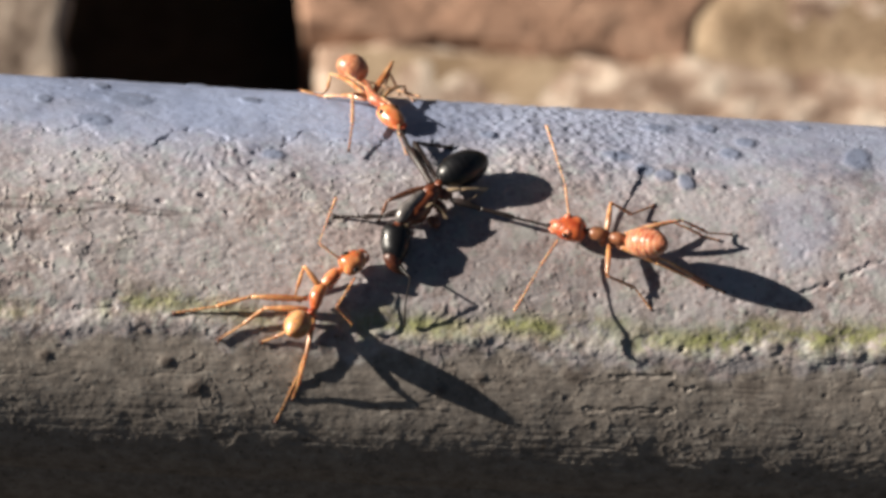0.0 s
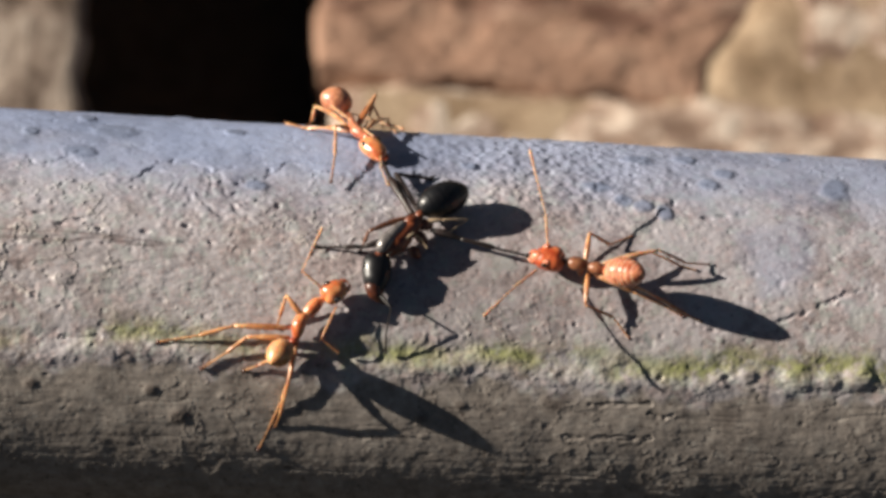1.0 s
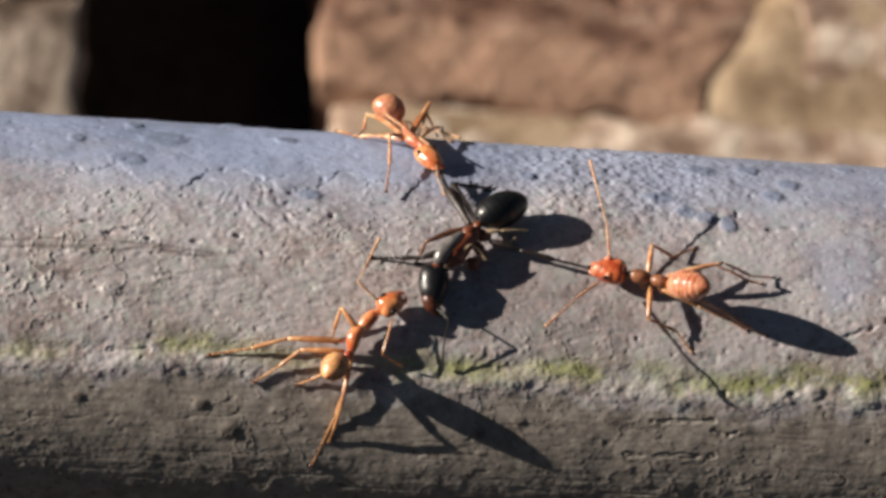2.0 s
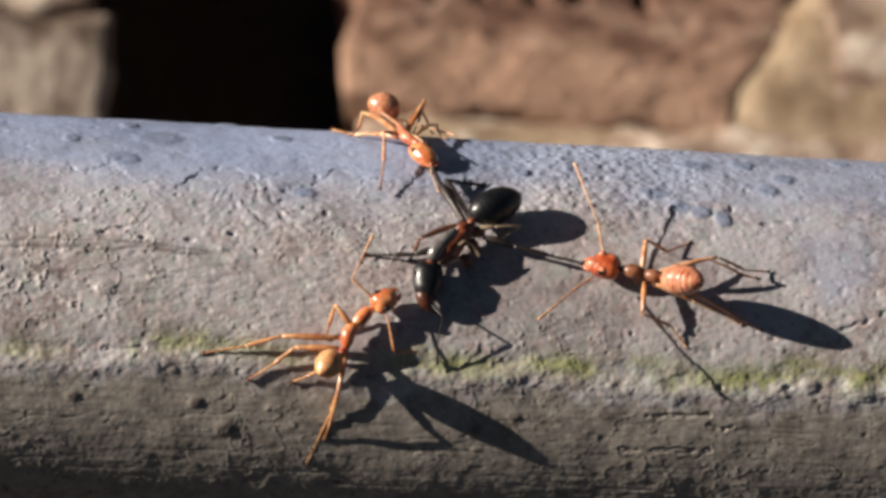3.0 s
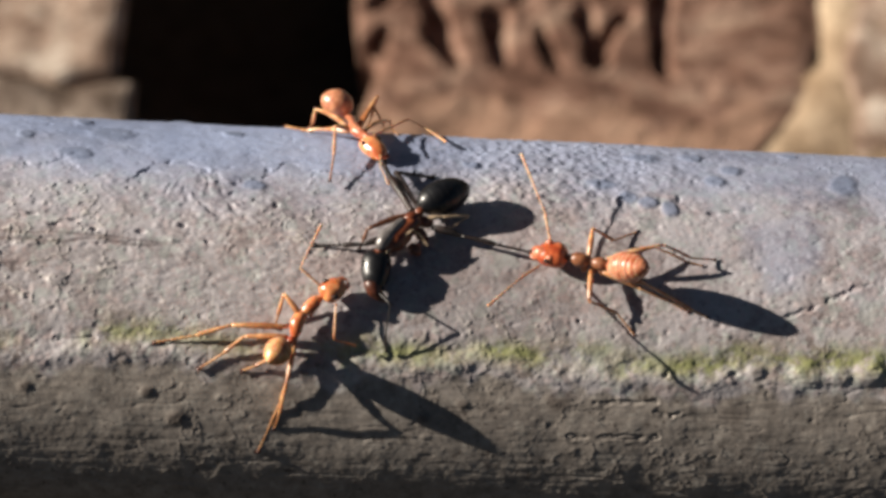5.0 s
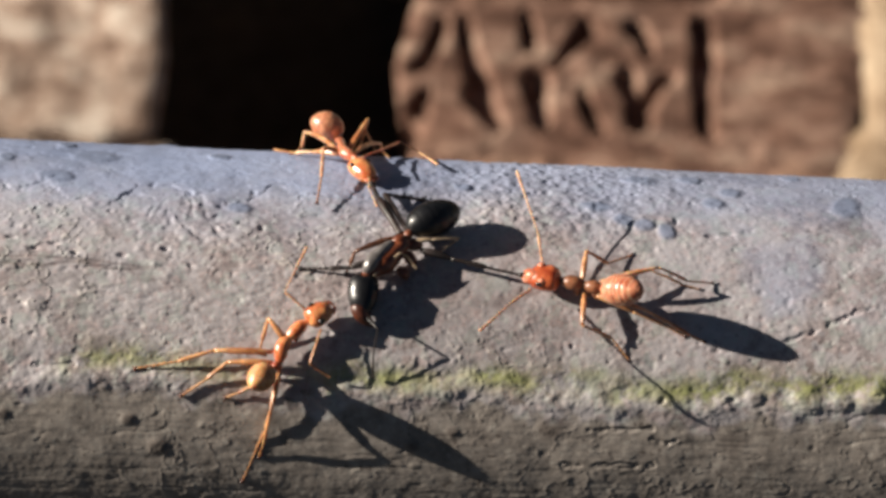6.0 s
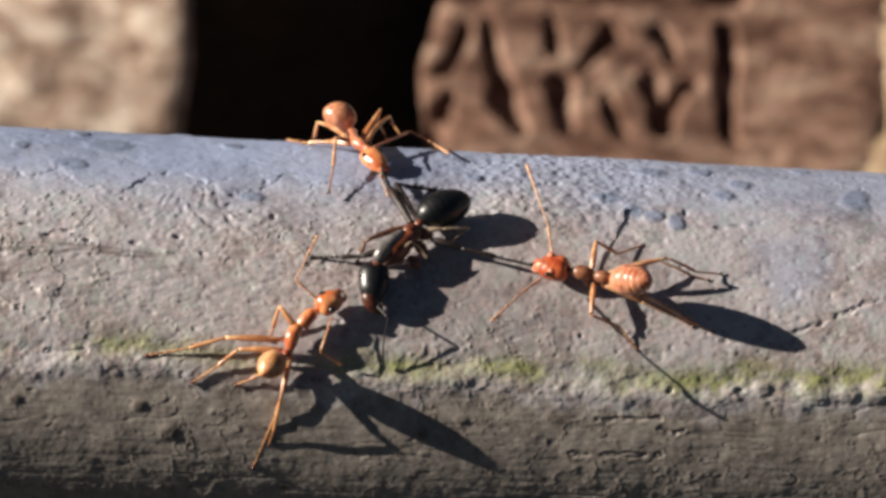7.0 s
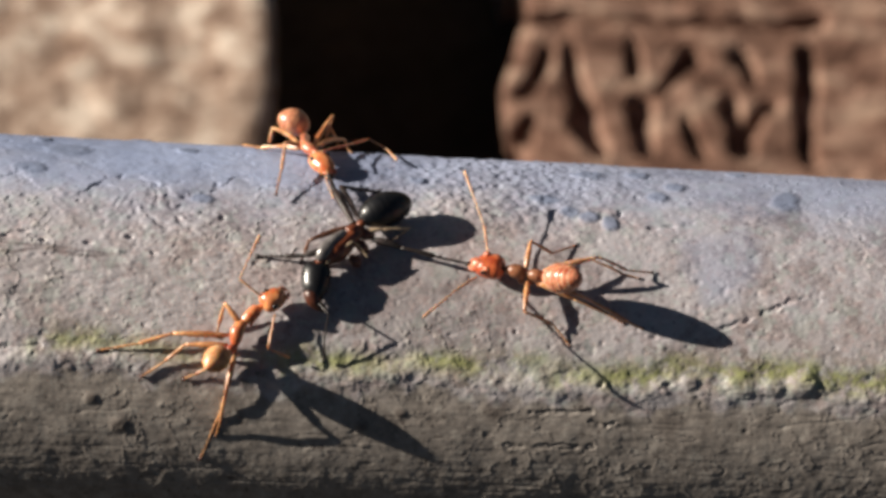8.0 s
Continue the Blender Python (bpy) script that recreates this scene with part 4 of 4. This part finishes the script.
def ant_black():
    a = thing("black_ant", on(-4.02, 10.05, 0.00), "larger glossy black ant with red-brown flanks held by its legs", "ant")
    ant_head(a, BLACK, (-5.68, 8.34, 1.15), (-5.74, 5.70, 0.95), 1.06, 0.18, jaw=0.45, jaw_mat=DARK_LEG, eyes_at=0.40, tall=0.8)
    trunk(a, CLAW, [((-6.10, 6.35, 0.95), 0.30), ((-5.98, 6.00, 1.00), 0.52), ((-5.72, 5.62, 0.90), 0.52), ((-5.40, 5.30, 0.75), 0.36), ((-5.02, 5.10, 0.55), 0.22), ((-4.75, 5.00, 0.40), 0.08)], "clypeus")
    trunk(a, BROWN, [((-5.87, 8.06, 1.15), 0.2), ((-5.55, 8.26, 1.15), 0.32), ((-5.06, 8.62, 1.20), 0.64), ((-4.57, 9.03, 1.25), 0.84), ((-4.08, 9.48, 1.25), 0.78), ((-3.67, 9.96, 1.25), 0.62),
                     ((-3.33, 10.40, 1.20), 0.56), ((-3.02, 10.68, 1.20), 0.42), ((-2.87, 10.96, 1.20), 0.2)])
    trunk(a, SHEEN_GREY, [((-5.60, 8.18, 1.50), 0.18), ((-5.46, 8.45, 1.60), 0.40), ((-5.17, 8.89, 1.72), 0.52), ((-4.69, 9.46, 1.75), 0.48), ((-4.16, 10.13, 1.65), 0.34), ((-3.81, 10.54, 1.50), 0.16)], "pronotum", label="grey-black plate of the back, its silvery sheen put into the colour")
    trunk(a, BROWN, [((-3.88, 10.42, 1.40), 0.22), ((-3.54, 10.64, 1.50), 0.40), ((-3.15, 10.77, 1.40), 0.40), ((-2.75, 10.80, 1.25), 0.2)], "propodeum")
    trunk(a, BROWN, [((-3.46, 8.98, 0.90), 0.2), ((-3.18, 8.77, 0.85), 0.4), ((-2.93, 8.58, 0.60), 0.34), ((-2.84, 8.47, 0.40), 0.15)], "coxa")
    trunk(a, BROWN, [((-3.18, 9.95, 0.95), 0.2), ((-2.82, 9.90, 0.85), 0.42), ((-2.49, 9.72, 0.60), 0.34), ((-2.32, 9.58, 0.40), 0.15)], "coxa")
    trunk(a, BROWN, [((-3.09, 10.68, 1.00), 0.25), ((-2.66, 10.75, 1.00), 0.45), ((-2.18, 10.79, 0.85), 0.38), ((-1.87, 10.75, 0.80), 0.15)], "coxa")
    trunk(a, BROWN, [((-3.18, 10.92, 1.10), 0.2), ((-2.99, 11.13, 1.20), 0.30), ((-2.85, 11.27, 1.40), 0.32), ((-2.70, 11.63, 1.30), 0.15)], "petiole")
    ant_gaster(a, BLACK, (-2.95, 11.56, 1.62), (0.48, 13.55, 1.45), 1.25, 0.95, 0.45, None, None, 4.0, 0.02)
    leg(a, UMBER_LEG, [(-3.63, 10.56, 1.12), (-3.36, 11.22, 1.34), (-5.01, 14.51, 1.12), (-5.44, 15.93, 1.01)], 0.42)
    leg(a, UMBER_LEG, [(-3.26, 10.76, 1.12), (-2.91, 11.51, 1.23), (-4.61, 15.14, 1.01), (-2.09, 15.99, 0.05)], 0.31)
    leg(a, DARK_LEG, [(-4.78, 9.37, 1.01), (-6.65, 8.89, 0.78), (-8.08, 8.95, 0.45), (-9.87, 9.04, 0.10)], 0.24)
    leg(a, RUSSET_LEG, [(-3.58, 11.15, 1.20), (-6.40, 9.78, 1.30), (-6.63, 9.25, 0.70), (-6.87, 8.94, 0.10)], 0.19)
    leg(a, TAN_LEG, [(-2.60, 10.85, 1.15), (-1.25, 11.00, 1.30), (0.59, 11.30, 1.20), (-0.71, 10.75, 0.30)], 0.15)
    leg(a, DARK_LEG, [(-2.02, 10.37, 0.95), (0.13, 9.80, 0.95), (2.48, 9.29, 0.95), (4.67, 8.87, 0.95)], 0.24)
    antenna(a, DARK_LEG, [(-5.48, 5.47, 1.06), (-4.62, 4.55, 1.68), (-4.83, 2.91, 0.90), (-4.75, 1.59, 0.22)], 0.085)
    antenna(a, TAN_LEG, [(-5.05, 8.05, 1.50), (-3.34, 9.51, 1.95), (-2.82, 9.35, 1.70), (-2.23, 8.82, 1.20)], 0.09)
    return a


ant_a, a_up, a_low = ant_right()
ant_b, b_left, b_right = ant_lower()
ant_c, c_wave, c_fore = ant_top()
ant_black()


def swing(owner, base, rest, goal):
    """The pose in its thing's space that turns a feeler about its root from one tip place to another."""
    j, u, v = on(*base), on(*rest), on(*goal)
    q = (u - j).rotation_difference(v - j)
    j = j - owner.location
    return Matrix.Translation(j) @ q.to_matrix().to_4x4() @ Matrix.Translation(-j)


def motions():
    base, rest = (6.16, 9.47, 1.46), (4.40, 14.85, 3.92)
    walk(a_up, [(t, swing(ant_a, base, rest, g)) for t, g in (
        (0.0, (4.47, 15.16, 3.36)), (0.5, (4.49, 14.93, 3.81)), (1.0, (4.68, 14.28, 4.48)), (2.0, (4.62, 14.48, 4.26)), (3.5, (3.84, 15.20, 3.14)),
        (4.2, (3.91, 15.18, 3.25)), (5.5, (4.08, 14.85, 3.47)), (6.5, (4.40, 14.85, 3.92)), (7.0, (4.21, 15.07, 3.36)), (8.0, (4.16, 15.14, 2.91)))])
    base, rest = (5.47, 7.73, 1.34), (2.12, 4.05, 4.70)
    walk(a_low, [(t, swing(ant_a, base, rest, g)) for t, g in (
        (0.0, (3.16, 3.77, 2.24)), (0.2, (2.01, 4.02, 3.81)), (1.0, (1.89, 4.12, 3.92)), (2.0, (1.91, 4.26, 4.14)), (3.5, (1.87, 4.38, 4.14)),
        (5.5, (2.04, 4.18, 4.59)), (6.5, (2.12, 4.05, 4.70)), (7.2, (2.27, 4.05, 4.70)), (8.0, (2.27, 4.24, 4.37)))])
    base, rest = (-9.08, 5.29, 1.57), (-9.55, 9.27, 2.58)
    walk(b_left, [(t, swing(ant_b, base, rest, g)) for t, g in (
        (0.0, (-10.03, 9.63, 2.58)), (1.0, (-9.64, 9.50, 2.58)), (3.5, (-9.58, 9.62, 2.58)), (6.5, (-9.55, 9.27, 2.58)), (8.0, (-9.68, 8.89, 2.58)))])
    base, rest = (-8.36, 4.44, 1.34), (-6.82, 1.21, 0.78)
    walk(b_right, [(t, swing(ant_b, base, rest, g)) for t, g in (
        (0.0, (-7.74, 1.41, 1.01)), (1.0, (-7.28, 1.18, 0.78)), (2.2, (-6.64, 1.76, 0.78)), (3.4, (-5.50, 2.95, 0.90)), (4.2, (-5.50, 3.10, 0.90)),
        (5.4, (-6.62, 1.40, 0.78)), (6.5, (-6.82, 1.21, 0.78)), (8.0, (-6.24, 1.34, 0.78)))])
    base, rest = (-6.25, 18.30, 1.79), (-1.02, 20.41, 0.56)
    walk(c_wave, [(t, swing(ant_c, base, rest, g)) for t, g in (
        (0.0, (-2.77, 25.85, 0.50)), (2.0, (-2.45, 25.85, 0.52)), (3.5, (-2.25, 25.85, 0.45)), (4.0, (-1.27, 20.67, 0.78)), (5.5, (-1.02, 20.41, 0.56)),
        (6.5, (-1.02, 20.41, 0.56)), (7.0, (-0.67, 20.70, 0.56)), (8.0, (-0.67, 20.22, 0.56)))])

    base, rest = (-6.94, 19.76, 1.23), (-4.41, 23.93, 0.05)
    walk(c_fore, [(t, swing(ant_c, base, rest, g)) for t, g in (
        (0.0, rest), (6.6, rest), (6.8, (-3.87, 25.83, 0.76)), (7.0, (-3.53, 25.80, 1.34)), (7.12, rest), (8.0, rest))])


motions()
